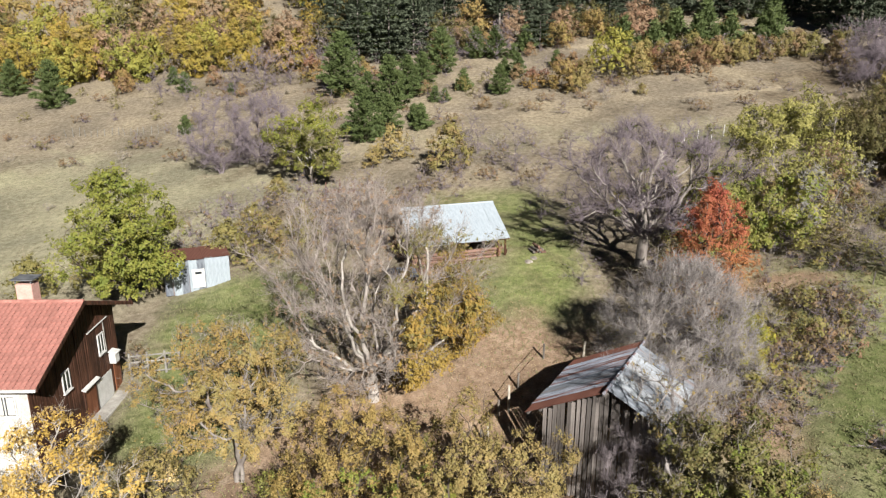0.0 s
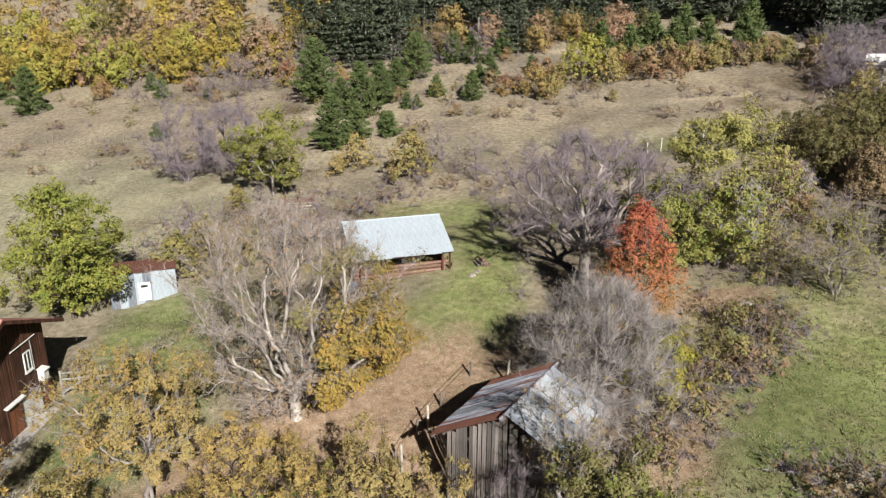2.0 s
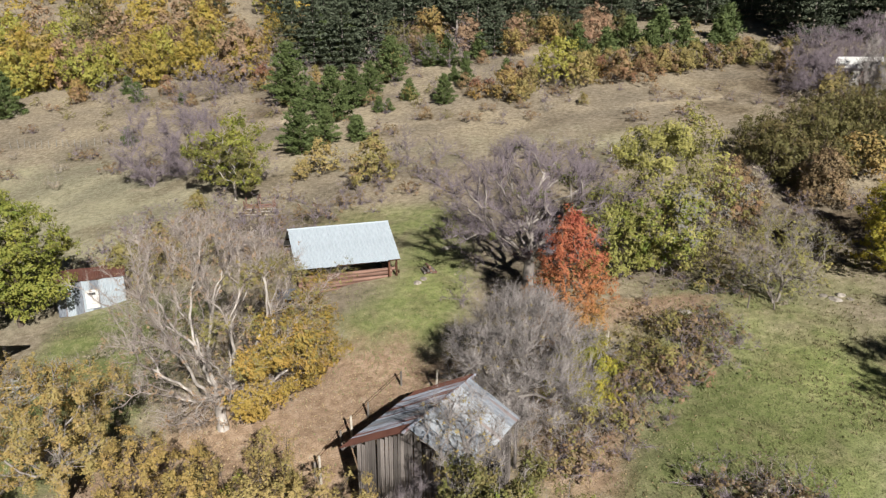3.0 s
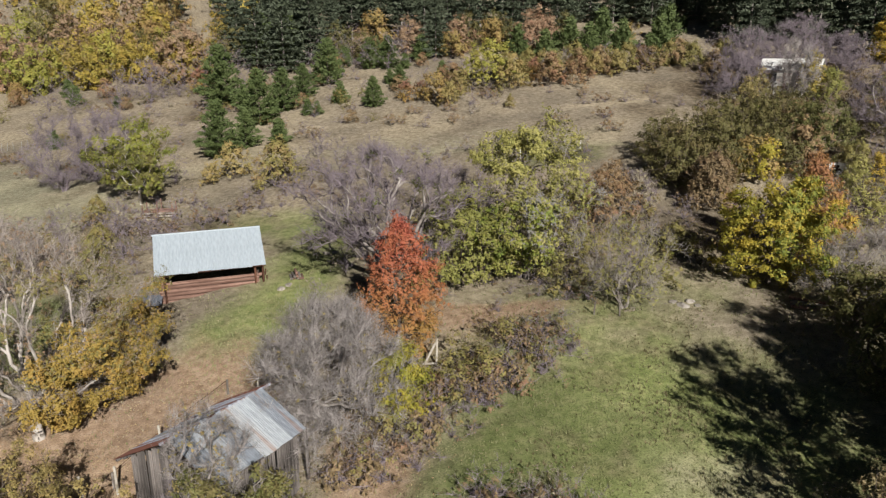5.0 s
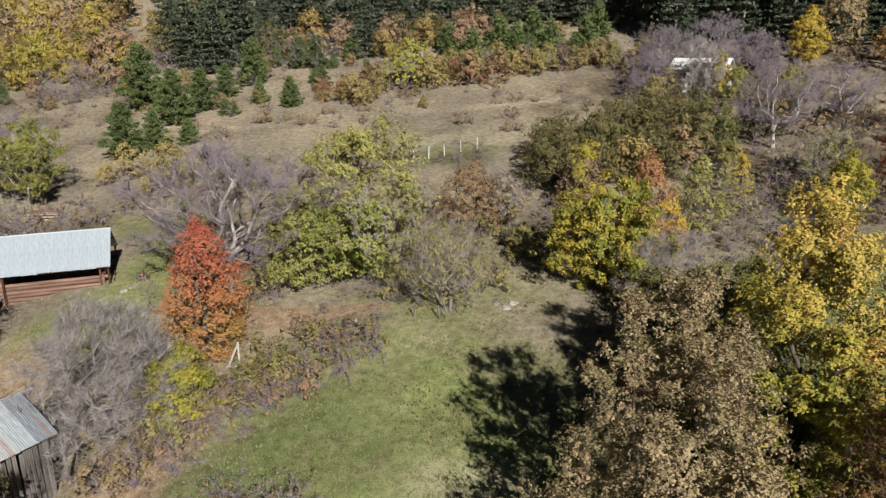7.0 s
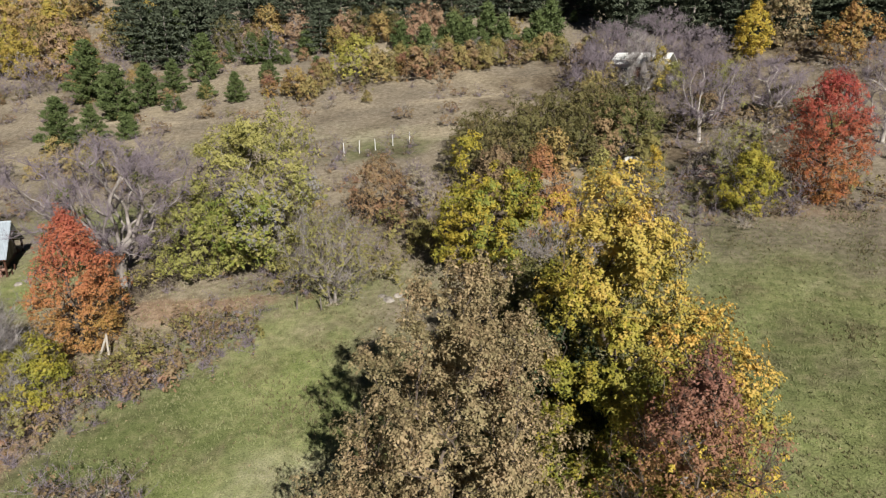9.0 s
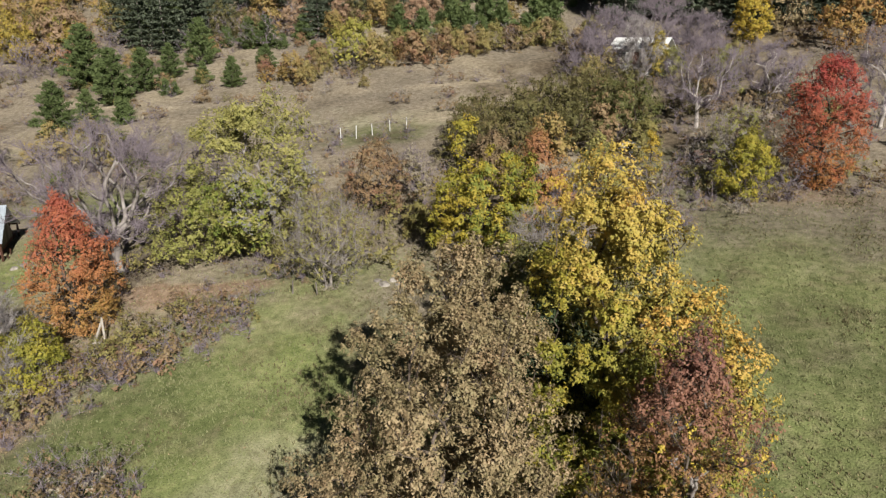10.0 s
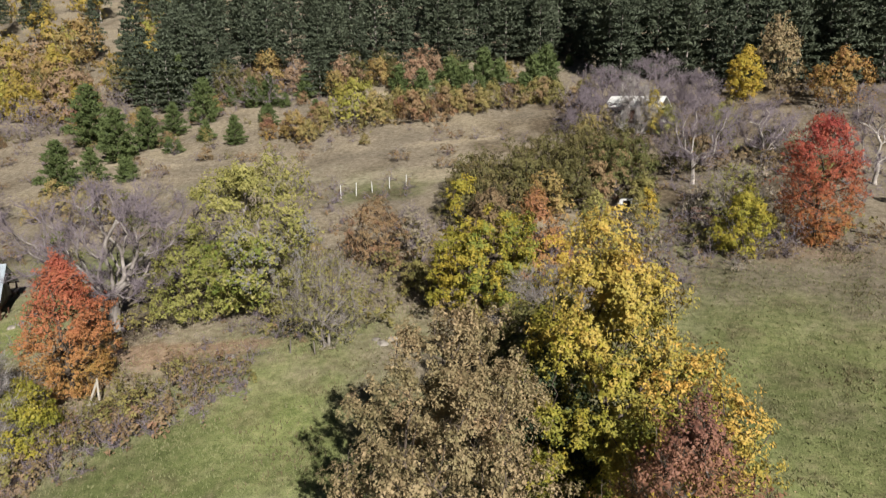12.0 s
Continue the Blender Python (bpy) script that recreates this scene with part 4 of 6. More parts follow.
def barn():
    """Log barn with a sheet roof; local x along the front eave, y inwards, z from the world."""
    b = thing("barn", "log barn with a light galvanised sheet roof on grass", "barn", pose(-1.98, 42.37, 0, 0, 0, math.degrees(0.35)))
    L, run_, z0, z1 = 6.82, 2.96, 1.41, 3.31
    roof_of_sheets(b, (0, 0, z0), (1, 0, 0), (0, run_, z1 - z0), L, math.hypot(run_, z1 - z0) + 0.03, [sheet_new], 0.85, 3)
    roof_of_sheets(b, (L, 2 * run_, z0), (-1, 0, 0), (0, -run_, z1 - z0), L, math.hypot(run_, z1 - z0), [sheet_new], 0.85, 4)
    bar("ridge_cap", sheet_new, b, (-0.05, run_, z1 + 0.0), (L + 0.05, run_, z1 + 0.0), 0.07, 8)
    for y, z in ((0.12, z0 - 0.03), (run_ / 2, (z0 + z1) / 2 - 0.09), (run_, z1 - 0.12), (run_ * 1.5, (z0 + z1) / 2 - 0.09), (2 * run_ - 0.12, z0 - 0.03)):
        bar("purlin", dark_wood, b, (-0.02, y, z), (L + 0.02, y, z), 0.06, 6)
    rng = random.Random(2)
    wall_top, x0, x1, y0, y1 = 0.75, 0.45, L - 0.55, 0.55, 2 * run_ - 0.6
    zb = -0.95
    n = 7
    for i in range(n):
        z = zb + (i + 0.5) * (wall_top - zb) / n
        r = (wall_top - zb) / n / 2 * 1.04
        for y in (y0, y1):
            bar("log", log_wood, b, (x0 - rng.uniform(0.1, 0.35), y, z), (x1 + rng.uniform(0.1, 0.35), y + rng.uniform(-0.03, 0.03), z + rng.uniform(-0.03, 0.03)), r * rng.uniform(0.9, 1.05), 8, r2=r * rng.uniform(0.85, 1.0))
        for x in (x0, x1):
            bar("log", log_wood, b, (x, y0 - rng.uniform(0.1, 0.25), z + r), (x + rng.uniform(-0.03, 0.03), y1 + 0.2, z + r), r * 0.95, 8)
    for x in (x0 + 0.1, x1 - 0.1, L - 0.15):
        for y in (0.35, 2 * run_ - 0.3):
            bar("post", dark_wood, b, (x, y, zb - 0.2), (x, y, z0 - 0.02), 0.08, 7)
    board_wall(b, (x1 + 0.12, y0 + 0.3), (x1 + 0.12, y1 - 0.3), wall_top - 0.1, lambda f: z0 + (z1 - z0) * (1 - abs(2 * f - 1)) - 0.2, grey_wood, 0.22, 0.03, 6)
    board_wall(b, (x0 - 0.12, y0 + 0.3), (x0 - 0.12, y1 - 0.3), wall_top - 0.1, lambda f: z0 + (z1 - z0) * (1 - abs(2 * f - 1)) - 0.2, grey_wood, 0.22, 0.03, 7)
    for i in range(7):
        bar("stake", dark_wood, b, (L - 0.05 + 0.1 * (i % 3), 0.4 + i * 0.28, -0.9), (L + 0.1, 0.35 + i * 0.29, rng.uniform(0.0, 0.7)), 0.05, 6)
    return b


def hut():
    """Board hut; local x along the ridge from its near end, y to the left of it."""
    t = thing("hut", "weathered board hut with rusty sheet roof among bushes", "hut", pose(5.99, 23.47, 0, 0, 0, math.degrees(1.04)))
    rz, wl, dl, wr, dr, LL, LR = 1.2, 3.14, 1.68, 2.4, 1.22, 5.6, 5.0
    roof_of_sheets(t, (LL, wl, rz - dl), (-1, 0, 0), (0, -wl, dl), LL, math.hypot(wl, dl), [sheet_rust_all, sheet_rust, sheet_rust, sheet_rust, sheet_mid, sheet_rust, sheet_rust_all], 0.82, 5)
    roof_of_sheets(t, (0.3, -wr, rz - dr), (1, 0, 0), (0, wr, dr), LR - 0.3, math.hypot(wr, dr), [sheet_mid, sheet_pale, sheet_mid, sheet_stained, sheet_pale, sheet_mid], 0.8, 8)
    bar("ridge_cap", sheet_rust, t, (-0.05, 0, rz), (LL, 0, rz - 0.03), 0.06, 8)
    zg = -4.0
    x0, yl, yr = 0.35, wl - 0.62, -wr + 0.2
    board_wall(t, (x0, yl), (x0, 0), zg, lambda f: rz - dl * (yl / wl) * (1 - f) - 0.1, hut_wood, 0.2, 0.035, 11, 0.2, gap=0.03)
    board_wall(t, (x0, 0), (x0, yr), zg, lambda f: rz - dr * f - 0.1, hut_wood, 0.2, 0.035, 12, 0.2, gap=0.03)
    board_wall(t, (x0, yr), (LR - 0.3, yr), zg + 0.6, lambda f: rz - dr - 0.08, hut_wood, 0.21, 0.035, 13, 0.2, gap=0.03)
    board_wall(t, (LL - 0.3, yl), (LL - 0.3, 0), zg + 0.6, lambda f: rz - dl * (yl / wl) * (1 - f) - 0.1, hut_wood, 0.2, 0.035, 14, 0.2, gap=0.03)
    board_wall(t, (LR - 0.3, 0), (LR - 0.3, yr), zg + 0.8, lambda f: rz - dr * f - 0.1, hut_wood, 0.2, 0.035, 15, 0.2, gap=0.03)
    for x in (x0, LL - 0.4):
        for y, z in ((yl, rz - dl * yl / wl - 0.1), (0, rz - 0.1), (yr, rz - dr - 0.1)):
            bar("post", hut_wood, t, (x + 0.08, y * 0.97, zg - 0.2), (x + 0.08, y * 0.97, z - 0.02), 0.08, 7)
    for y, z in ((wl - 0.1, rz - dl - 0.0), (yl, rz - dl * yl / wl - 0.07), (0.0, rz - 0.1)):
        bar("rafter_beam", hut_wood, t, (0.05, y, z - 0.03), (LL - 0.05, y, z - 0.03), 0.06, 7)
    bar("rafter_beam", hut_wood, t, (0.05, -wr + 0.1, rz - dr - 0.06), (LR - 0.05, -wr + 0.1, rz - dr - 0.06), 0.06, 7)
    return t


def shed():
    s = thing("shed", "grey corrugated sheet shed with a small white door", "shed", pose(-18.57, 44.26, 0, 0, 0, math.degrees(0.43)))
    L, D, zb, zt = 4.16, 2.4, -2.5, -0.12
    roof_of_sheets(s, (0, 0, zb), (1, 0, 0), (0, 0, 1), L, zt - zb, [sheet_new, sheet_mid], 0.5, 9)
    roof_of_sheets(s, (L, 0.03, zb), (0, 1, 0), (0, 0, 1), D, zt - zb, [sheet_old], 0.8, 10)
    roof_of_sheets(s, (0, D, zb), (0, -1, 0), (0, 0, 1), D, zt - zb, [sheet_old], 0.8, 12)
    roof_of_sheets(s, (L, D, zb), (-1, 0, 0), (0, 0, 1), L, zt - zb + 0.1, [sheet_old], 0.8, 13)
    roof_of_sheets(s, (-0.1, -0.1, zt - 0.02), (1, 0, 0), (0, D + 0.2, 0.16), L + 0.2, math.hypot(D + 0.2, 0.16), [sheet_rust_all], 0.8, 14)
    d = part("door", None, s)
    d.matrix_local = pose(1.72, -0.05, zb + 0.35)
    block("leaf", trim_white, d, 0, 0.82, -0.05, 0, 0, 1.3, "white painted door", 0.01)
    block("pane", glass, d, 0.2, 0.62, -0.06, -0.052, 0.95, 1.12, bevel=0)
    bar("handle", soot, d, (0.7, -0.08, 0.6), (0.7, -0.08, 0.72), 0.015, 6)
    return s


house()
barn()
hut()
shed()


def white_building():
    """Cottage under a low white sheet roof; local x along the ridge, y away from the meadow."""
    w = thing("cottage", "distant cottage with a white sheet roof behind bare trees", "house", pose(52.5, 84.4, 0, 0, 0, -33))
    ridge, eave, run, L = 13.6, 12.45, 2.3, 6.35
    for y0, y1 in ((-run + 0.3, -run + 0.5), (run - 0.5, run - 0.3)):
        block("wall", plaster, w, 0.3, L - 0.3, y0, y1, 9.6, eave + 0.05, "white plastered wall", 0.02)
    for x0, x1 in ((0.3, 0.5), (L - 0.5, L - 0.3)):
        block("wall", plaster, w, x0, x1, -run + 0.502, run - 0.502, 9.6, eave + 0.05, bevel=0.02)
        slab("gable", dark_wood, w, [(x0 + 0.02, -run + 0.5, eave + 0.1), (x1 - 0.02, -run + 0.5, eave + 0.1), (x1 - 0.02, 0, ridge - 0.12), (x0 + 0.02, 0, ridge - 0.12)], 0.05)
    for sgn in (-1, 1):
        a = [(0, 0, ridge), (L, 0, ridge), (L, sgn * run, eave), (0, sgn * run, eave)]
        slab("roof", trim_white, w, a if sgn < 0 else a[::-1], 0.07, "white painted sheet roof")
    for x in (1.6, 4.6):
        window(w, pose(x, -run + 0.298, 11.1), 0.9, 0.95)
    block("door", dark_wood, w, 2.7, 3.5, -run + 0.25, -run + 0.297, 10.2, 12.1)


white_building()


# ---- trees and bushes near the path ----
tree("dense green broadleaf tree beside the metal shed", -20.7, 43.4, 9.3, 8.4, leaf_green, 36000, 0.11, 300, 0.14, "egg", 0.56, 11, trunk_top=0.3, lobes=44)
tree("large half-bare walnut tree with pale branches and golden lower leaves", -3.4, 30.9, 10.4, 12.2, leaf_wpink, 13000, 0.055, 300, 0.14, "round", 0.8, 12, bark_pale, 0.22, 10000, 0.95, 0.0075, tip=0.019, extra=[(leaf_gold, 46000, 0.07, 0.0, 0.6, 1, 0.15, 1.5), (leaf_scrub, 20000, 0.052, 0.38, 0.85, 1, -0.1, 1.8), (leaf_scrub, 8000, 0.065, 0.03, 0.45, 0.3, 1, 0.8)], name="walnut_tree", lump=0.25, twigmat=bark_tan, reach=0.75)
tree("orchard tree with thin tan and olive leaves and forked grey trunk", -8.7, 25.7, 6.9, 6.0, leaf_tan, 36000, 0.056, 190, 0.38, "round", 0.42, 13, bark_grey, 0.5, 2200, 0.6, name="orchard_tree", stems=2, lump=0.5, tip=0.016, hang=1.3, lobes=13, extra=[(leaf_olive, 14000, 0.056, 0.3, 1.0, 1, -0.2, 0.4)])
tree("bleached yellow orchard tree beside the house", -14.0, 21.4, 5.9, 6.4, leaf_bleached, 24000, 0.07, 170, 0.12, "round", 0.5, 14, bark_pale, 0.3, 1800, 0.7, lump=0.55, share=0.85, extra=[(leaf_olive, 6000, 0.06, 0.0, 0.6, -0.3, -1, 0)], name="orchard_tree")
tree("yellow-green orchard tree with dense drooping leaves", -3.4, 22.4, 5.3, 5.2, leaf_tan, 46000, 0.056, 260, 0.04, "egg", 0.36, 15, lobes=13, lump=0.6, share=0.95, name="orchard_tree", twigs=700, hang=1.5, extra=[(leaf_green, 7000, 0.056, 0.1, 0.7, 0.5, -1, 0.6)])
tree("yellow-green orchard tree with dense drooping leaves", 0.9, 22.2, 5.3, 5.4, leaf_olive, 46000, 0.056, 260, 0.04, "round", 0.36, 16, lobes=13, lump=0.6, share=0.95, name="orchard_tree", twigs=700, hang=1.5, extra=[(leaf_green, 6000, 0.056, 0.1, 0.6, -1, -0.4, 0.6)])
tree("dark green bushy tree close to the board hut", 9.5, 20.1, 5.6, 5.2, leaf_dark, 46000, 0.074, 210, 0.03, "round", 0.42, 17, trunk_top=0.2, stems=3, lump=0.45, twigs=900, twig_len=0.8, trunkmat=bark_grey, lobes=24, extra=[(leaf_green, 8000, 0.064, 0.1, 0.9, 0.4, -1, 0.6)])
tree("low olive bush beside the dark green tree", 11.6, 18.6, 3.6, 4.2, leaf_olive, 16000, 0.06, 110, 0.02, "dome", 0.4, 117, trunk_top=0.2, stems=4, twigs=500, extra=[(leaf_dark, 7000, 0.06, 0.0, 1.0, -1, 0.2, 0.1)])
tree("small bare purple-grey tree in front of the hut", 6.9, 21.9, 4.2, 3.4, None, clumps=70, base=0.2, seed=18, trunkmat=bark_lilac, twigs=2600, twig_len=0.6, twig_r=0.006, stems=3)
tree("grey bare spreading thicket tree behind the hut", 11.1, 29.8, 6.1, 8.0, leaf_olive, 2600, 0.05, 300, 0.08, "dome", 0.6, 19, bark_grey, 0.1, 11000, 1.05, 0.0085, stems=8, tip=0.0125, lump=0.15, twigmat=bark_twig)
tree("old bare lichen-grey tree with thick pale trunk", 12.7, 42.9, 9.2, 11.6, leaf_dark, 3000, 0.083, 260, 0.26, "round", 0.5, 20, bark_grey, 0.42, 8000, 0.95, 0.0095, tip=0.029, share=0.12, lump=0.55, twigmat=bark_purple, reach=0.62)
tree("flame-red tree with yellowing lower leaves", 14.0, 35.2, 7.5, 5.0, leaf_red, 46000, 0.06, 240, 0.03, "egg", 0.48, 22, trunk_top=0.6, name="red_tree", lump=0.25)
tree("dense lime-yellow shrub under the red tree", 14.2, 30.6, 3.4, 3.4, leaf_mgreen, 20000, 0.07, 90, 0.04, "dome", 0.42, 23, stems=4, trunk_top=0.2, twigs=300)
tree("tall yellow-green poplar with grey climber patches", 21.6, 44.0, 10.3, 7.2, leaf_lime, 32000, 0.095, 240, 0.04, "round", 0.72, 24, lobes=30, trunkmat=bark_grey, trunk_top=0.4, twigs=1600, extra=[(leaf_green, 8000, 0.1, 0.0, 0.55, -0.8, -0.6, 0.4), (leaf_pale, 8000, 0.095, 0.66, 1.0, -0.5, -0.5, -0.8), (leaf_grey, 3600, 0.08, 0.3, 0.62, 0.6, -1, 2.5)], lump=0.25)
tree("green leafy bush beside the poplar", 17.5, 43.5, 6.4, 6.0, leaf_lime, 16000, 0.091, 130, 0.06, "egg", 0.5, 25, stems=3, trunk_top=0.25, twigs=400)
tree("half-bare shrubby tree at the meadow edge", 26.5, 38.8, 5.2, 5.4, leaf_lime, 10000, 0.048, 130, 0.12, "vase", 0.6, 26, bark_grey, 0.2, 1700, 0.9, 0.0075, stems=4)
tree("brown leafed rounded bush", 28.2, 51.2, 4.8, 5.6, leaf_rust, 10992, 0.091, 90, 0.06, "dome", 0.5, 27, stems=4, trunk_top=0.2, twigs=600)
tree("pinkish withered bush beside brown bush", 30.8, 53.2, 3.2, 2.8, straw, 4500, 0.09, 60, 0.05, "round", 0.4, 28, bark_purple, 0.2, 900, 0.6, stems=4)
hazel = tree("dense olive-brown hazel thicket on the slope", 35.5, 58.4, 4.4, 6.4, leaf_hazel, 9500, 0.11, 190, 0.0, "dome", 0.42, 29, lobes=22, stems=4, trunk_top=0.2, category="thicket", group="hazel thicket")
for x, y, turn, s in ((36.6, 61.5, 40, 1.0), (37.6, 57.6, 90, 0.95), (40.0, 60.5, 150, 1.05), (39.6, 65.0, 200, 1.0), (43.2, 63.5, 250, 1.05), (43.0, 68.0, 20, 1.0), (46.6, 66.5, 70, 1.05), (47.0, 71.0, 120, 1.0), (50.0, 69.5, 300, 0.95), (36.0, 65.0, 330, 0.9), (44.0, 59.5, 10, 0.9)):
    copy_thing(hazel, at(x, y, turn, s))
tree("rust-flecked bush before the hazel thicket", 36.8, 54.2, 3.9, 4.4, leaf_bramble, 10146, 0.116, 110, 0.03, "dome", 0.55, 32, stems=4, trunk_top=0.2, twigs=400)
tree("yellow and green maple beside a dark hollow", 35.4, 40.6, 7.9, 7.0, leaf_mgreen, 33825, 0.095, 210, 0.03, "egg", 0.42, 33, lobes=22, trunk_top=0.35, lump=0.4, extra=[(leaf_green, 8000, 0.095, 0.05, 0.85, 0.8, -0.5, 0.6)])
tree("slender orange-leaved tree beside a maple", 38.8, 43.0, 6.6, 4.6, leaf_orange, 14000, 0.083, 110, 0.06, "egg", 0.5, 34, trunk_top=0.4, twigs=300, extra=[(leaf_yellow, 3500, 0.083, 0.1, 0.6, 1, -0.5, 0.3)])
tree("young yellowing tree beside orange one", 43.0, 46.0, 5.4, 3.6, leaf_lime, 8456, 0.083, 80, 0.1, "egg", 0.45, 35, trunk_top=0.4, twigs=400)
tree("grey leafless bush before leafy trees", 38.7, 36.7, 4.0, 6.0, None, clumps=110, base=0.1, shape="dome", seed=36, trunkmat=bark_grey, trunk_top=0.15, twigs=4000, twig_len=0.7, stems=4)
tree("large oak with dry olive-brown leaves", 32.9, 17.3, 10.6, 7.5, leaf_oak, 160000, 0.07, 660, 0.02, "broad", 0.42, 37, bark, 0.35, 800, 0.6, lean=(0.07, 0.34), name="oak_tree", lump=0.35, lobes=42, tip=0.01)

tree("large maple turning from green to bright yellow", 38.6, 22.6, 11.0, 7.2, leaf_two, 104000, 0.074, 480, 0.03, "broad", 0.52, 138, trunk_top=0.35, name="maple_tree", lump=0.2, lobes=52, extra=[(leaf_mgreen, 19000, 0.075, 0.0, 0.75, -1, -0.2, 0.9)])
tree("lower yellow-green maple beside the tall one", 41.1, 21.4, 7.0, 4.4, leaf_two, 24000, 0.08, 170, 0.03, "round", 0.62, 39, trunk_top=0.3, lobes=24)
tree("red-brown thin-leaved tree beside the maple", 39.5, 17.4, 8.3, 4.8, leaf_mauve, 40000, 0.06, 220, 0.08, "egg", 0.5, 40, bark_grey, 0.45, 2400, 0.6, twigmat=bark, lump=0.5, extra=[(leaf_yellow, 2600, 0.062, 0.0, 0.8, 0.3, -1, 0)])
tree("yellow and green bush below the red-brown tree", 40.3, 14.6, 3.8, 2.6, leaf_two, 7000, 0.075, 70, 0.1, "round", 0.4, 41, trunk_top=0.3, twigs=300)
tree("green leafy bush in the shade of the oak", 35.2, 16.8, 3.6, 4.4, leaf_green, 15221, 0.083, 110, 0.02, "dome", 0.4, 42, trunk_top=0.2, stems=3)
tree("scarlet tree with yellow lower leaves", 58.4, 48.2, 8.5, 5.5, leaf_scarlet, 50000, 0.066, 320, 0.03, "round", 0.5, 43, lump=0.18, trunk_top=0.5, name="red_tree")
tree("dense yellow-green bush at the meadow edge", 53.2, 47.4, 4.5, 4.2, leaf_mgreen, 16000, 0.085, 120, 0.04, "egg", 0.42, 44, trunk_top=0.3)
tree("thin pale olive bush behind the yellow-green one", 54.2, 52.0, 5.0, 4.8, leaf_lime, 6000, 0.075, 110, 0.1, "round", 0.5, 144, bark_grey, 0.3, 1200, 0.6, 0.009)
tree("large dark green bush on rough ground", 48.2, 62.2, 4.8, 6.8, leaf_dark, 22000, 0.105, 190, 0.02, "dome", 0.5, 145, trunk_top=0.2, stems=4, lobes=16, extra=[(leaf_rust, 2500, 0.1, 0.2, 1.0, -1, -0.5, 1.0)])
tree("pale-trunked bare spreading tree on dry grass", 55.0, 62.9, 7.2, 7.4, None, clumps=120, base=0.25, shape="vase", seed=45, trunkmat=bark_pale, trunk_top=0.36, twigs=3600, twig_len=0.9, twig_r=0.009, tip=0.021, twigmat=bark_purple)
tree("pale-trunked bare spreading tree on dry grass", 62.6, 66.6, 6.0, 6.4, None, clumps=110, base=0.25, shape="vase", seed=46, trunkmat=bark_pale, trunk_top=0.36, twigs=3200, twig_len=0.8, twig_r=0.009, tip=0.021, twigmat=bark_purple)
tree("pale-trunked bare spreading tree on dry grass", 68.6, 59.0, 7.6, 6.4, None, clumps=110, base=0.2, shape="vase", seed=47, trunkmat=bark_pale, trunk_top=0.4, twigs=3200, twig_len=0.8, twig_r=0.009, tip=0.021, twigmat=bark_purple)
tree("golden yellow columnar tree by the pines", 69.5, 88.6, 6.4, 4.6, leaf_yellow, 10146, 0.141, 70, 0.06, "egg", 0.5, 48)
tree("brown leafed tree at the wood's edge", 74.0, 90.0, 9.0, 6.0, leaf_oak, 5918, 0.183, 80, 0.1, "round", 0.6, 49)
tree("red and yellow tree at the wood's edge", 78.0, 83.0, 6.5, 7.0, leaf_orange, 5918, 0.183, 80, 0.06, "egg", 0.6, 50)
tree("spreading green tree with a pale trunk and dark hollow below", -12.3, 64.6, 7.0, 6.2, leaf_green, 24000, 0.1, 170, 0.3, "round", 0.5, 51, bark_pale, 0.4, lobes=9, lump=0.6, extra=[(leaf_hazel, 9000, 0.1, 0.2, 0.8, -0.5, -1, 0)])
for i, (x, y, w) in enumerate(((-22.5, 70.5, 6.5), (-18.0, 71.5, 6.5))):
    tree("bare purple-grey thicket on the slope", x, y, 7.2, w, None, clumps=130, base=0.08, shape="vase", seed=52 + i, trunkmat=bark_purple, trunk_top=0.12, twigs=4200, twig_len=1.0, twig_r=0.010, stems=5, category="thicket")

tree("bare twiggy tree leaning over the hut roof", 8.9, 21.5, 7.0, 3.2, leaf_olive, 1300, 0.055, 100, 0.5, "round", 0.4, 55, bark_twig, 0.5, 1700, 0.7, 0.006, lean=(-0.12, 0.06), stems=2)
for i, (x, y, h, w) in enumerate(((53.0, 88.6, 5.0, 8.0), (58.4, 89.0, 6.0, 9.0), (63.0, 87.6, 4.0, 6.4), (49.4, 82.0, 4.4, 6.0))):
    tree("dome of bare purple-grey twigs round the white cottage", x, y, h, w, None, clumps=150, base=0.06, shape="dome", seed=57 + 20 * i, trunkmat=bark_purple, trunk_top=0.15, twigs=4600, twig_len=0.9, twig_r=0.010, stems=5, category="thicket")
for i, (x, y, h, w, mat, what) in enumerate(((48.1, 71.7, 2.4, 4.0, leaf_green, "dark green"), (50.3, 69.0, 2.4, 3.6, leaf_mauve, "red-brown"), (55.2, 66.4, 2.8, 4.2, leaf_hazel, "olive"), (57.4, 78.2, 3.2, 3.0, leaf_lime, "yellow-green"), (60.8, 72.7, 4.4, 4.4, leaf_lime, "thin pale green"), (58.0, 70.0, 2.2, 4.6, leaf_rust, "rust-brown"), (64.5, 69.5, 2.4, 5.0, leaf_hazel, "olive"))):
    tree(what + " bush in the rough ground behind the thicket", x, y, h, w, mat, 4200, 0.11, 70, 0.03, "dome", 0.5, 150 + i, trunk_top=0.2, stems=3, twigs=300, category="shrub", name="shrub")
tree("bare thin tree before the cottage", 54.0, 78.6, 6.0, 4.4, None, clumps=80, base=0.2, shape="vase", seed=158, trunkmat=bark_twig, trunk_top=0.25, twigs=2600, twig_len=0.9, twig_r=0.012, stems=4)
tree("yellow-brown bush close before the cottage", 55.8, 79.3, 4.9, 3.0, leaf_wgold, 5200, 0.13, 80, 0.04, "egg", 0.42, 58, trunk_top=0.3)
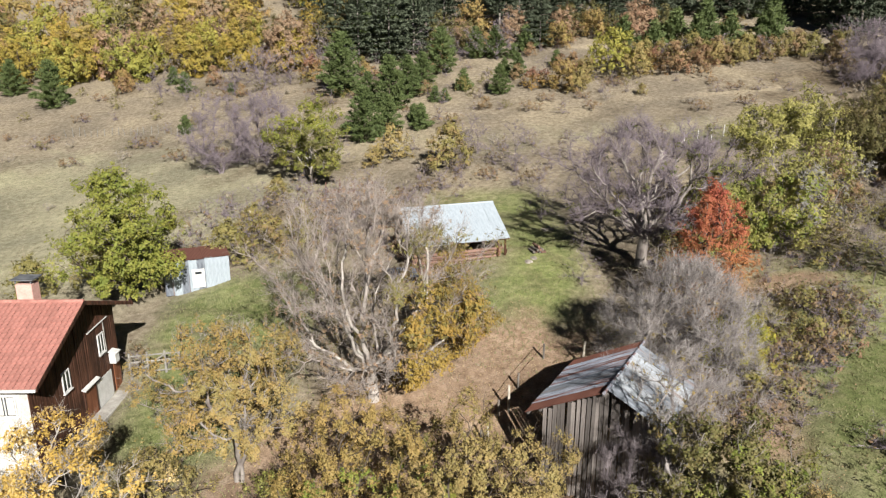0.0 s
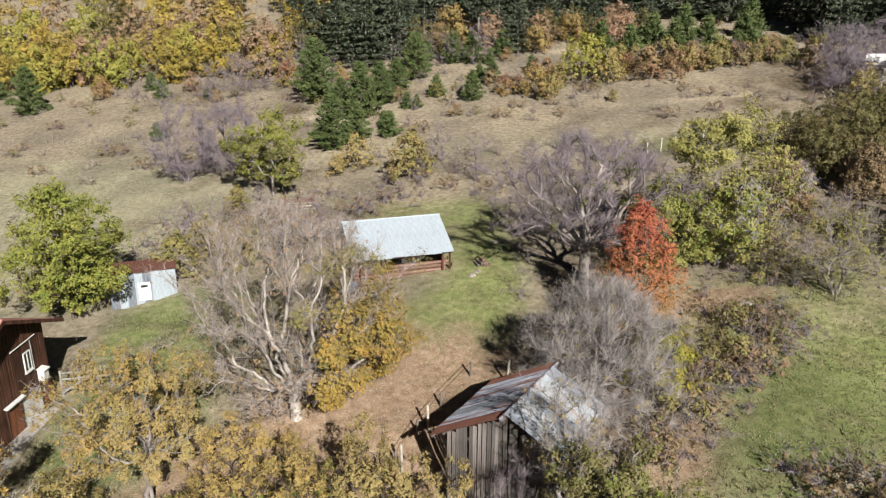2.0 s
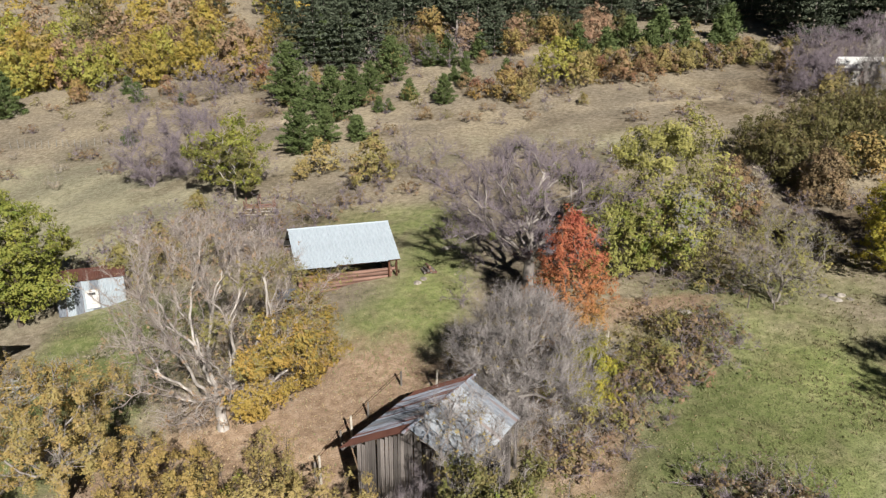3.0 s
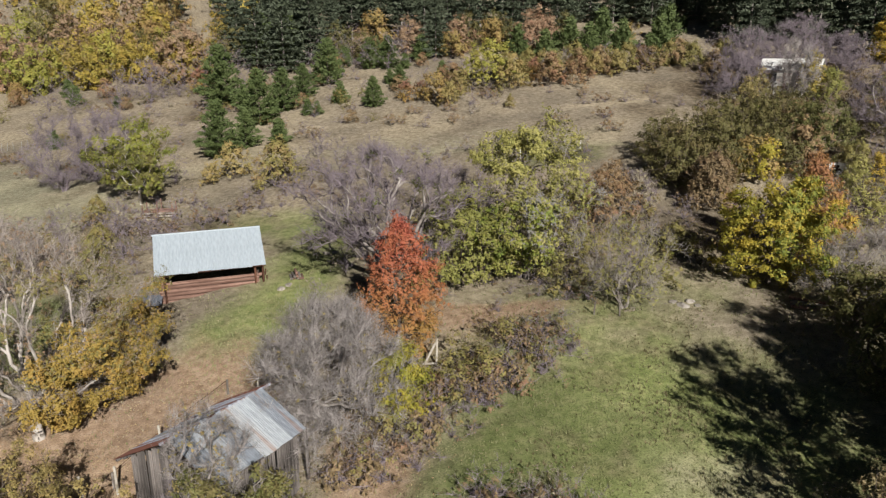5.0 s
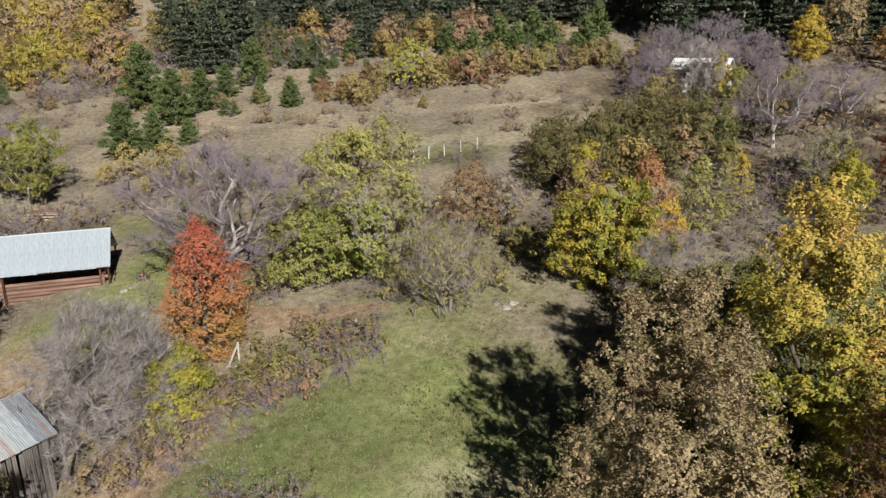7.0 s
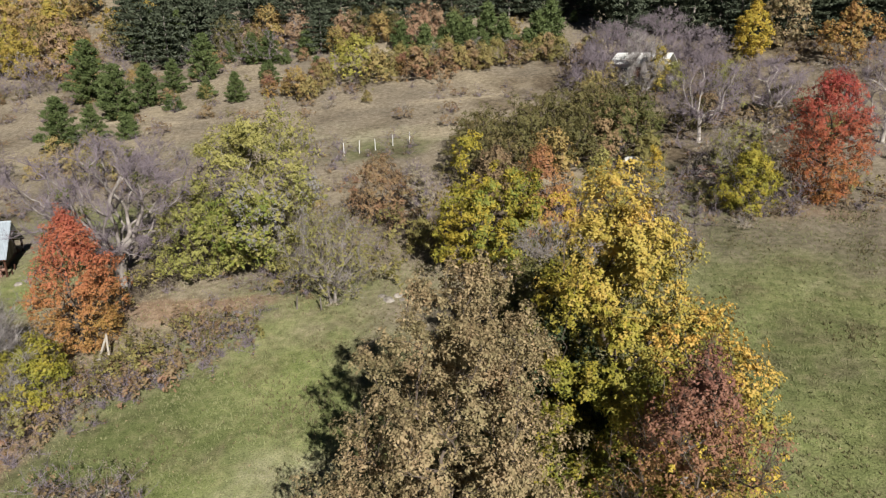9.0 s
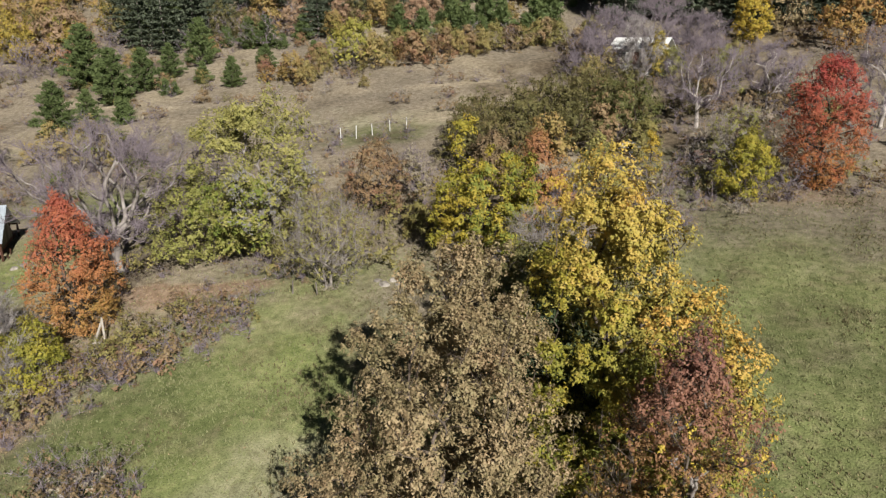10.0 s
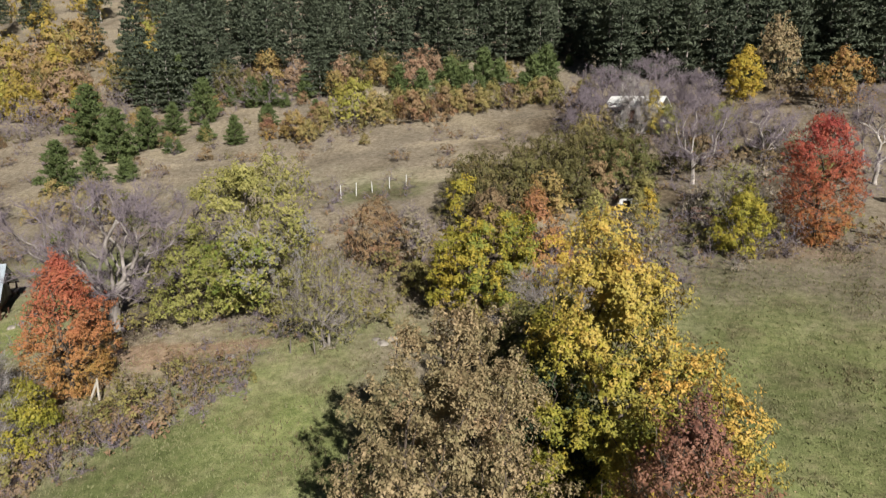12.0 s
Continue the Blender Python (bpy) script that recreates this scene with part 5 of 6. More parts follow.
# Two filler bushes; their dark leaves deepen the shade between oak and maple.
tree("bush with shade-dark leaves filling the gap between oak and maple", 36.3, 23.4, 6.2, 5.0, leaf_gap_shade, 14000, 0.11, 160, 0.02, "round", 0.5, 59, trunk_top=0.3)
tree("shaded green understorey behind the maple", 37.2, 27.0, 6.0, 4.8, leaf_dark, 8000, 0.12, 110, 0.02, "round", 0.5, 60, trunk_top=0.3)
tree("shaded green bush below the maple", 37.2, 17.6, 3.0, 3.4, leaf_green, 6000, 0.095, 90, 0.02, "dome", 0.4, 65, trunk_top=0.2, stems=3)
tree("low olive bush between orchard trees", -11.6, 24.0, 2.6, 4.4, leaf_olive, 7000, 0.075, 90, 0.02, "dome", 0.38, 66, trunk_top=0.15, stems=4, twigs=300)
tree("low green bush beside the orchard tree", -6.6, 23.6, 1.8, 3.0, leaf_lime, 4000, 0.07, 60, 0.02, "dome", 0.35, 67, trunk_top=0.15, stems=4, twigs=300)

# Added bushes, dark-leaved to keep the shaded gap behind the maple black.
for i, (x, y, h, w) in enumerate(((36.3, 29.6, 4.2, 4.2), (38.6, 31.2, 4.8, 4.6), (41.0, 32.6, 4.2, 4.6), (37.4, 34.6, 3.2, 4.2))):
    tree("dark green filler bush that darkens the gap behind the maple", x, y, h, w, leaf_dark, 7000, 0.1, 100, 0.02, "dome", 0.5, 170 + i, trunk_top=0.2, stems=3, name="shrub", category="shrub")
tree("grey leafless bush with fine twigs behind the maple", 39.8, 45.6, 3.4, 4.8, None, clumps=80, base=0.05, shape="dome", seed=180, trunkmat=bark_purple, trunk_top=0.15, twigs=2200, twig_len=0.6, stems=4, name="shrub", category="shrub")
tree("slim yellow sapling on olive grass", 48.3, 52.6, 3.4, 1.7, leaf_yellow, 2600, 0.08, 40, 0.04, "egg", 0.3, 181, trunk_top=0.6)


# ---- bushes and woods farther off ----
def spread_out(proto, places):
    """Copies of a plant: (x, y, turn, scale)."""
    for x, y, turn, s in places:
        copy_thing(proto, at(x, y, turn, s, 0.05))


def scatter(seed, n, x0, x1, y0, y1, lo, hi, apart=1.5, where=None):
    rng, out = random.Random(seed), []
    for _ in range(n * 30):
        x, y = rng.uniform(x0, x1), rng.uniform(y0, y1)
        if (where is None or where(x, y)) and all((x - a) ** 2 + (y - b) ** 2 > apart * apart for a, b, *_ in out):
            out.append((x, y, rng.uniform(0, 360), rng.uniform(lo, hi)))
            if len(out) == n:
                break
    return out


def undergrowth(name, label, proto, places):
    """Many low plants, too far and too many to count, as one mesh."""
    groups, mats, kinds, k = [], [], [], 0
    verts = []
    for ch in proto.children:
        me = ch.data
        v = np.empty(len(me.vertices) * 3, np.float32)
        me.vertices.foreach_get("co", v)
        v = v.reshape(-1, 3)
        f = [p.vertices[:] for p in me.polygons]
        sets = [np.array([q for q in f if len(q) == n]) for n in (3, 4)]
        mats.append(me.materials[0])
        for x, y, turn, s in places:
            m = np.array(at(x, y, turn, s, 0.05))
            verts.append(v @ m[:3, :3].T + m[:3, 3])
            for q in sets:
                if len(q):
                    groups.append(q + k)
                    kinds.append(np.full(len(q), len(mats) - 1, np.int32))
            k += len(v)
    me = mesh(name, np.concatenate(verts), groups, mats[0])
    for mat in mats[1:]:
        me.materials.append(mat)
    me.polygons.foreach_set("material_index", np.concatenate(kinds))
    tagged(new(name, me), label, "scrub", kind="stuff")


p1 = conifer("dense green young pine on the open slope", -8.6, 76.9, 5.8, 4.8, 9000, needles_light, 61, sharp=0.75, group="young pines", size=0.27)
spread_out(p1, [(-6.2, 79.2, 100, 0.72), (-6.5, 86.8, 40, 1.1), (-4.5, 90.9, 80, 0.9), (-13.3, 94.2, 10, 1.35), (-0.3, 100.6, 200, 1.05), (-8.3, 112.7, 120, 1.3), (-12.9, 114.7, 300, 1.3), (-9.6, 91.5, 20, 0.6), (-2.8, 95.5, 90, 0.75), (4.8, 106.8, 0, 0.75), (7.6, 105.9, 30, 0.78), (7.1, 89.3, 60, 0.62), (9.9, 95.6, 90, 0.55), (14.7, 110.8, 10, 0.7), (-54.2, 98.9, 0, 1.1), (-64.5, 107.2, 100, 0.9)])
p2 = conifer("young pine on the dry slope", -2.5, 79.4, 2.6, 2.3, 2600, needles_light, 62, group="young pines", sharp=0.75, size=0.26)
spread_out(p2, [(-1.0, 88.6, 0, 0.7), (2.6, 91.8, 30, 0.95), (3.1, 111.2, 60, 0.8), (12.3, 108.6, 0, 1.3), (-29.1, 98.2, 0, 0.55), (-39.7, 105.8, 0, 0.9), (-30.9, 84.6, 70, 0.8), (-36.5, 101.5, 0, 1.0), (26.5, 107.0, 50, 1.5), (-3.4, 82.6, 140, 0.7), (0.2, 88.4, 20, 0.6), (8.4, 98.5, 50, 0.7), (15.5, 99.0, 0, 0.8), (30.0, 104.0, 0, 1.4), (36.0, 103.0, 40, 1.6), (41.0, 104.5, 0, 1.5), (45.5, 102.0, 70, 1.7), (34.0, 107.0, 0, 1.6), (39.0, 109.0, 0, 1.8), (48.0, 107.0, 90, 1.8)])
p3 = conifer("tall dark pine at the wood's edge", -13.0, 112.0, 12.0, 6.4, 4200, needles, 63, group="pine wood", size=0.5, bare=0.1, sharp=0.75)
p5 = conifer("tall dark pine in the wood", -11.0, 121.0, 13.0, 5.8, 2800, needles, 65, group="pine wood", size=0.58, bare=0.15, sharp=0.8)
p4 = conifer("tall dark pine at the wood's edge", 9.0, 117.0, 14.0, 5.4, 2400, needles, 64, group="pine wood", size=0.58, bare=0.3, sharp=0.7)
spread_out(p3, [(-8.0, 108.0, 20, 1.0), (-4.5, 111.0, 70, 1.1), (-17.0, 116.0, 0, 0.9), (14.5, 109.0, 200, 0.75), (83.0, 96.0, 0, 1.1), (79.0, 99.0, 50, 1.2), (66.0, 101.0, 0, 1.1), (60.0, 104.0, 30, 0.9)])
edge = lambda x, y: y > (118 if x < 45 else max(96, 118 - (x - 45) * 0.9)) + 3 * math.sin(x * 0.2) and (x > -22 or y > 150 + (x + 22) * -0.1)
for pr, sd in ((p5, 71), (p4, 72)):
    spread_out(pr, scatter(sd, 62, -40, 130, 118, 158, 0.75, 1.35, 4.3, edge))
spread_out(p3, scatter(74, 24, -20, 62, 116, 123, 0.7, 1.1, 3.4, edge))
spread_out(p4, scatter(73, 30, -140, 150, 165, 215, 1.0, 1.4, 6.0))

pal = ((leaf_wgold, "golden yellow autumn tree in the wood", 81), (leaf_worange, "russet autumn tree in the wood", 82), (leaf_wpink, "pinkish brown autumn oak in the wood", 83), (leaf_wlime, "yellow-green autumn tree in the wood", 84), (leaf_wgold, "dull gold autumn tree in the wood", 85), (leaf_hazel, "olive-green tree in the wood", 86))
wood_at = lambda x, y: x < -16 - max(0, (118 - y) * 0.6) and y > 106 + 2.5 * math.sin(x * 0.35)
for i, (mat, label, sd) in enumerate(pal):
    pr = tree(label, -30 - i * 9.0, 109.5 + 2 * (i % 3), 7.2, 6.4, mat, 6000, 0.19, 110, 0.03, "round", 0.6, sd, group="autumn wood", trunk_top=0.3, twigs=120, lobes=22, wild=0.25)
    spread_out(pr, scatter(sd + 10, 9 if i != 1 else 5, -110, -16, 107, 123, 0.75, 1.2, 4.0, wood_at))
    if i in (2, 5):
        spread_out(pr, scatter(sd + 30, 6, -15, 45, 108, 118, 0.5, 0.8, 3.5))
    far = tree(label, -34 - i * 9.0, 126.0 + 3 * (i % 3), 7.6, 6.8, mat, 1100, 0.3, 45, 0.06, "round", 0.6, sd + 3, group="autumn wood", trunk_top=0.3, wild=0.25)
    spread_out(far, scatter(sd + 50, 9, -120, -16, 123, 152, 0.8, 1.25, 4.5, wood_at))
    if i in (0, 4):
        spread_out(far, scatter(sd + 40, 12, -150, -20, 165, 210, 0.9, 1.3, 6.0))

b_olive = shrub("olive-leaved bush in the hedgerow", 0.7, 65.7, 4.3, 5.6, leaf_scrub, 3000, 0.17, 91, 160, group="hedge bushes", clumps=44)
b_gold = shrub("yellow-olive bush on the dry slope", -4.9, 69.8, 3.5, 3.8, leaf_olive, 2300, 0.14, 92, 140, group="hedge bushes")
b_rust = shrub("rust-brown bush on the dry slope", 29.1, 91.3, 3.6, 4.4, leaf_rust, 2000, 0.17, 93, 160, group="hedge bushes")
b_orange = shrub("orange and yellow bush on the slope", 14.8, 88.6, 3.5, 5.0, leaf_worange, 2100, 0.18, 94, 120, group="hedge bushes")
b_lime = shrub("tall yellow-green bush in the hedgerow", 21.6, 92.6, 5.8, 7.0, leaf_wlime, 4200, 0.19, 95, 300, group="hedge bushes", clumps=60)
b_red = shrub("dark red bush on the dry slope", 11.1, 90.1, 2.8, 2.6, leaf_mauve, 1200, 0.13, 195, 100, group="hedge bushes")
spread_out(b_red, [(27.4, 94.2, 0, 1.0), (24.4, 117.0, 60, 1.2), (-23.0, 109.0, 0, 1.2), (13.0, 92.0, 80, 0.7), (-18.6, 101.5, 30, 1.3)])
b_bare = shrub("bare purple-grey bush with fine twigs", 6.6, 63.8, 5.0, 5.8, straw, 150, 0.12, 96, 480, bark_purple, group="bare bushes", twig_r=0.015)
b_scrub = shrub("low tangled olive scrub in dry grass", 18.6, 33.6, 1.7, 3.2, leaf_scrub, 430, 0.105, 97, 60, group="scrub", clumps=14)
b_scrub2 = shrub("low tangled reddish scrub", 15.5, 31.0, 1.3, 2.8, leaf_bramble, 420, 0.10, 98, 60, bark_purple, group="scrub", clumps=14)
b_weed = shrub("low grey weed patch", 20.2, 24.2, 1.3, 3.0, straw, 350, 0.075, 99, 110, bark_grey, group="scrub", clumps=14)

b_brush = shrub("low bare brown brush", -16.0, 57.0, 1.7, 2.6, leaf_bramble, 130, 0.09, 196, 130, bark_purple, group="bare bushes", clumps=14, twig_r=0.011)
spread_out(b_olive, [(17.8, 90.5, 40, 0.75), (-14.6, 61.1, 0, 0.5), (27.0, 97.0, 0, 0.7), (33.0, 97.0, 30, 0.8), (45.0, 95.0, 0, 0.7), (24.0, 50.0, 0, 0.6), (31.5, 46.0, 0, 0.5), (64.0, 79.0, 0, 0.7), (49.0, 57.0, 10, 0.7), (-14.5, 52.0, 20, 0.7), (-11.0, 54.0, 0, 0.55)])
spread_out(b_gold, [(24.0, 96.0, 0, 0.9), (30.0, 95.0, 90, 0.9), (38.0, 94.5, 0, 0.8), (48.5, 78.0, 60, 0.9), (-67.0, 86.0, 0, 0.5), (51.0, 81.0, 0, 0.9), (24.6, 91.0, 0, 1.2), (16.6, 87.4, 30, 0.8), (-6.8, 68.2, 60, 0.6)])
spread_out(b_rust, [(32.4, 90.4, 90, 0.95), (36.0, 95.5, 0, 0.8), (42.0, 93.5, 70, 0.8), (17.0, 95.0, 0, 0.7), (49.0, 90.0, 0, 0.8), (46.0, 60.0, 0, 0.9), (-46.0, 103.0, 0, 0.6), (-33.0, 103.5, 0, 0.7), (62.0, 56.0, 0, 0.5)])
spread_out(b_orange, [(17.0, 108.0, 0, 1.0), (4.8, 118.1, 0, 1.5), (-25.0, 108.0, 0, 1.0), (23.0, 112.0, 0, 1.1), (-46.5, 104.5, 0, 0.8), (41.5, 58.0, 0, 1.0)])
spread_out(b_bare, [(54.4, 80.0, 0, 0.8), (52.6, 81.2, 200, 0.7), (50.9, 82.6, 30, 0.7), (61.0, 80.5, 90, 0.6), (50.5, 80.5, 40, 1.0), (64.0, 86.0, 10, 1.0), (47.5, 86.0, 0, 0.9), (-27.0, 104.5, 0, 1.0), (-15.0, 56.0, 0, 0.8), (-11.5, 57.5, 60, 0.7), (-7.5, 55.5, 0, 0.7), (-14.0, 49.5, 0, 0.8), (-13.8, 69.0, 0, 0.7), (-10.8, 69.4, 70, 0.7), (3.5, 70.0, 0, 0.7), (19.0, 60.0, 0, 0.7), (65.5, 55.0, 0, 0.8), (56.3, 47.0, 0, 0.5), (54.9, 46.0, 40, 0.42), (24.5, 47.0, 0, 0.7), (7.5, 52.0, 30, 0.6)])
spread_out(b_scrub, [(17.0, 34.5, 0, 1.0), (19.8, 36.0, 60, 0.8), (21.0, 34.2, 0, 0.7), (16.5, 32.2, 0, 0.9), (23.5, 41.5, 0, 1.1), (29.5, 43.5, 60, 1.0), (33.0, 46.5, 0, 1.1), (26.0, 46.5, 0, 1.3), (21.5, 48.0, 0, 1.1), (30.0, 48.5, 0, 1.2), (16.0, 47.0, 0, 1.2), (-13.0, 47.8, 0, 0.9), (14.0, 38.5, 0, 0.8), (47.0, 50.0, 0, 1.3), (44.0, 52.0, 0, 1.3), (50.5, 49.5, 30, 1.0), (61.5, 50.0, 0, 1.2)])
spread_out(b_scrub2, [(13.5, 28.6, 0, 0.9), (15.0, 29.2, 50, 1.0), (17.8, 31.6, 0, 1.0), (12.5, 26.5, 0, 0.8), (18.5, 37.2, 0, 0.9), (-7.0, 57.5, 0, 1.0), (-4.0, 58.5, 60, 1.2), (-9.5, 59.5, 0, 1.2), (-1.5, 60.5, 0, 1.0), (4.0, 62.5, 0, 1.1), (8.0, 61.0, 0, 1.1), (-15.0, 60.0, 0, 1.0), (-17.5, 36.5, 0, 0.7), (60.0, 46.5, 0, 1.2), (63.0, 47.0, 0, 1.3), (55.5, 46.0, 0, 0.9)])
spread_out(b_scrub2, [(19.4, 22.8, 0, 1.0), (20.9, 22.6, 80, 0.9), (18.4, 23.6, 140, 0.9), (20.2, 23.8, 200, 0.8)])
spread_out(b_weed, [(17.0, 22.5, 60, 0.9), (27.0, 38.4, 0, 0.5), (20.3, 37.2, 0, 0.6), (52.0, 44.5, 0, 0.8), (-12.5, 38.5, 0, 0.8), (30.5, 23.0, 0, 0.6)])
hill = lambda x, y: not (-12 < x < 0 and y < 82)
undergrowth("hill_scrub", "low reddish scrub scattered over the dry slope", b_scrub2, scatter(101, 34, -60, 45, 74, 106, 0.6, 1.2, 3.0, hill))
undergrowth("hill_scrub", "low olive scrub scattered over the dry slope", b_scrub, scatter(102, 26, -60, 45, 78, 108, 0.5, 1.0, 3.0, hill))
undergrowth("hill_weeds", "grey weed patches scattered over the dry slope", b_weed, scatter(103, 26, -55, 30, 60, 104, 0.5, 1.1, 3.0, hill))
lawn = lambda x, y: ((x - 3.5) / 8) ** 2 + ((y - 54) / 4.5) ** 2 > 1 and not (-3 < x < 8 and 40 < y < 53)
undergrowth("bare_brush", "low bare brown brush in dry grass behind the barn", b_brush, scatter(131, 60, -21, 2, 48.5, 64, 0.45, 1.1, 1.3, lawn))
undergrowth("bare_brush", "low bare brown brush at the hedge foot", b_brush, scatter(132, 50, -4, 30, 58, 73, 0.45, 1.0, 1.6, lawn))
undergrowth("bare_brush", "low bare brown brush among trees", b_brush, scatter(133, 60, 13, 36, 39.5, 58, 0.5, 1.0, 1.3, lambda x, y: x < 28.5 or y > 50))
undergrowth("bare_brush", "low bare brown brush along the meadow edge", b_brush, scatter(137, 34, 12, 23, 26, 38, 0.5, 0.9, 0.8, lambda x, y: abs((y - 26.0) - (x - 13.2) * 1.05) < 1.8))
undergrowth("bare_brush", "low bare brown brush on rough ground", b_brush, scatter(134, 45, 44, 80, 48, 84, 0.6, 1.4, 1.6, lambda x, y: math.hypot(x - 55.1, y - 82.7) > 4.2))
undergrowth("bare_brush", "low bare brown brush between maple and meadow", b_brush, scatter(138, 60, 37.5, 57, 41.5, 53, 0.6, 1.25, 1.3, lambda x, y: y > 41.5 + max(0, x - 42) * 0.32 and math.hypot(x - 48.3, y - 58.3) > 3))
undergrowth("meadow_brush", "brown bramble brush in the meadow", b_brush, scatter(136, 16, 17, 22, 20, 25, 0.5, 0.9, 0.8))
undergrowth("hill_brush", "low bare brown brush scattered over the slope", b_brush, scatter(135, 90, -50, 50, 80, 112, 0.4, 1.1, 2.2))
spread_out(p2, scatter(104, 16, -5, 55, 96, 117, 0.5, 1.2, 3.0))


off_cottage = lambda x, y: math.hypot(x - 55.1, y - 82.7) > 4.6
spread_out(b_bare, scatter(106, 7, 49, 66, 84, 95, 0.8, 1.2, 2.4, off_cottage))
undergrowth("rough_scrub", "low reddish scrub on rough ground", b_scrub2, scatter(107, 30, 46, 80, 50, 92, 0.9, 1.7, 2.6))
spread_out(b_olive, scatter(108, 6, 58, 74, 52, 76, 0.3, 0.5, 3.5))
for pr, sd in ((b_gold, 109), (b_rust, 110), (b_olive, 111), (b_bare, 112)):
    spread_out(pr, scatter(sd, 7, 22, 53, 92.5, 97.5, 0.55, 0.85, 2.4))
spread_out(b_olive, [(-15.5, 48.6, 0, 0.75), (-12.8, 49.6, 90, 0.7), (-10.4, 51.0, 30, 0.6), (-24.5, 47.5, 0, 0.7), (-28.0, 45.0, 50, 0.7), (-31.0, 41.5, 50, 0.8)])
band = lambda x, y: abs((y - 26.5) - (x - 12.5) * 1.05) < 2.2
spread_out(b_scrub2, scatter(115, 12, 12, 22, 26, 37, 0.75, 1.15, 1.3, band))
spread_out(b_scrub, scatter(116, 12, 12.5, 23, 27, 38.5, 0.7, 1.1, 1.3, band))
spread_out(p3, scatter(117, 30, 56, 112, 97, 113, 0.85, 1.2, 3.6))
spread_out(b_bare, scatter(118, 16, -22, 14, 104, 118, 0.8, 1.2, 3.0))
spread_out(b_bare, scatter(119, 10, -40, -12, 96, 108, 0.7, 1.1, 4.0))
spread_out(b_bare, [(-24.5, 98.5, 20, 1.3), (-21.5, 101.0, 80, 1.1), (8.0, 57.5, 0, 0.6), (14.5, 57.0, 40, 0.7), (17.5, 53.5, 0, 0.7), (3.0, 75.0, 0, 0.6), (12.0, 66.0, 0, 0.6), (-16.8, 53.5, 0, 0.8), (-9.0, 53.0, 20, 0.8), (-5.5, 52.0, 70, 0.7), (-3.0, 54.5, 0, 0.7)])
spread_out(b_bare, scatter(121, 16, -34, 22, 82, 112, 0.3, 0.6, 4.0))
spread_out(p3, [(70.0, 94.0, 0, 0.9), (74.5, 95.5, 60, 1.0), (78.0, 93.5, 20, 0.9), (83.0, 92.0, 90, 1.0), (87.0, 90.5, 0, 1.0), (91.0, 93.0, 50, 1.1)])
spread_out(b_rust, scatter(122, 9, -34, 30, 84, 112, 0.3, 0.55, 5.0))
spread_out(b_olive, scatter(123, 8, -34, 30, 84, 112, 0.25, 0.45, 5.0))
spread_out(b_orange, scatter(124, 5, -20, 45, 98, 116, 0.4, 0.8, 6.0))
undergrowth("rough_weeds", "grey weeds on rough ground", b_weed, scatter(114, 24, 45, 75, 48, 85, 0.8, 1.6, 2.4))
spread_out(b_scrub, scatter(113, 14, 13, 34, 40, 56, 0.8, 1.4, 2.2))
spread_out(b_bare, [(15.0, 47.5, 0, 0.8), (19.5, 46.5, 80, 0.7), (9.5, 46.0, 0, 0.7), (8.5, 40.5, 50, 0.5), (30.5, 57.0, 0, 0.6), (2.0, 67.5, 0, 0.7)])


# ---- fences, poles, stones ----
def post_row(label, places, h, r, mat, group, name="fence_post", lean=4):
    rng = random.Random(len(places) * 7)
    for x, y in places:
        p = tagged(new(name, None), label, "post", group)
        p.matrix_world = at(x, y, rng.uniform(0, 360), 1, 0.0) @ pose(0, 0, 0, rng.uniform(-lean, lean), rng.uniform(-lean, lean), 0)
        hh = h * rng.uniform(0.85, 1.15)
        bar("pole", mat, p, (0, 0, -0.4), (0, 0, hh), r, 7, r2=r * 0.8)


post_row("white fence post on the slope", [(23.3, 67.7), (24.7, 68.1), (26.2, 68.5), (27.8, 69.6), (29.4, 70.0)], 1.15, 0.045, trim_white, "white fence posts", lean=2)
post_row("weathered picket of an old fence line", [(-46.5 + i * 0.86, 86.6 - 0.12 * i + 0.25 * math.sin(i)) for i in range(21)], 0.95, 0.04, silver_wood, "old fence pickets", "fence_picket", 10)
post_row("pale fence post beside the hut", [(2.0, 27.3), (3.1, 29.6), (7.0, 32.2), (1.0, 26.4)], 1.5, 0.07, pole_wood, "hut fence posts")
post_row("grey post at the meadow edge", [(26.1, 37.8), (24.7, 38.0), (31.1, 50.9), (12.6, 31.5), (11.7, 30.8)], 0.7, 0.05, grey_wood, "meadow posts")


def rail_fence(label, pts, h, name="rail_fence"):
    f = thing(name, label, "fence", Matrix())
    for i, (x, y) in enumerate(pts):
        z = float(ground(x, y))
        bar("post", grey_wood, f, (x, y, z - 0.3), (x, y, z + h), 0.06, 7)
        if i:
            bar("rail", dark_wood, f, (px, py, pz + h * 0.95), (x, y, z + h * 0.95), 0.014, 6)
        px, py, pz = x, y, z


# The thin dark rails draw the edge of the ground shadow between the posts.
rail_fence("low posts with thin dark rails tracing a shadow edge beside the hut", [(1.7, 27.6), (2.6, 29.4), (3.7, 31.2), (5.2, 33.2)], 0.8)


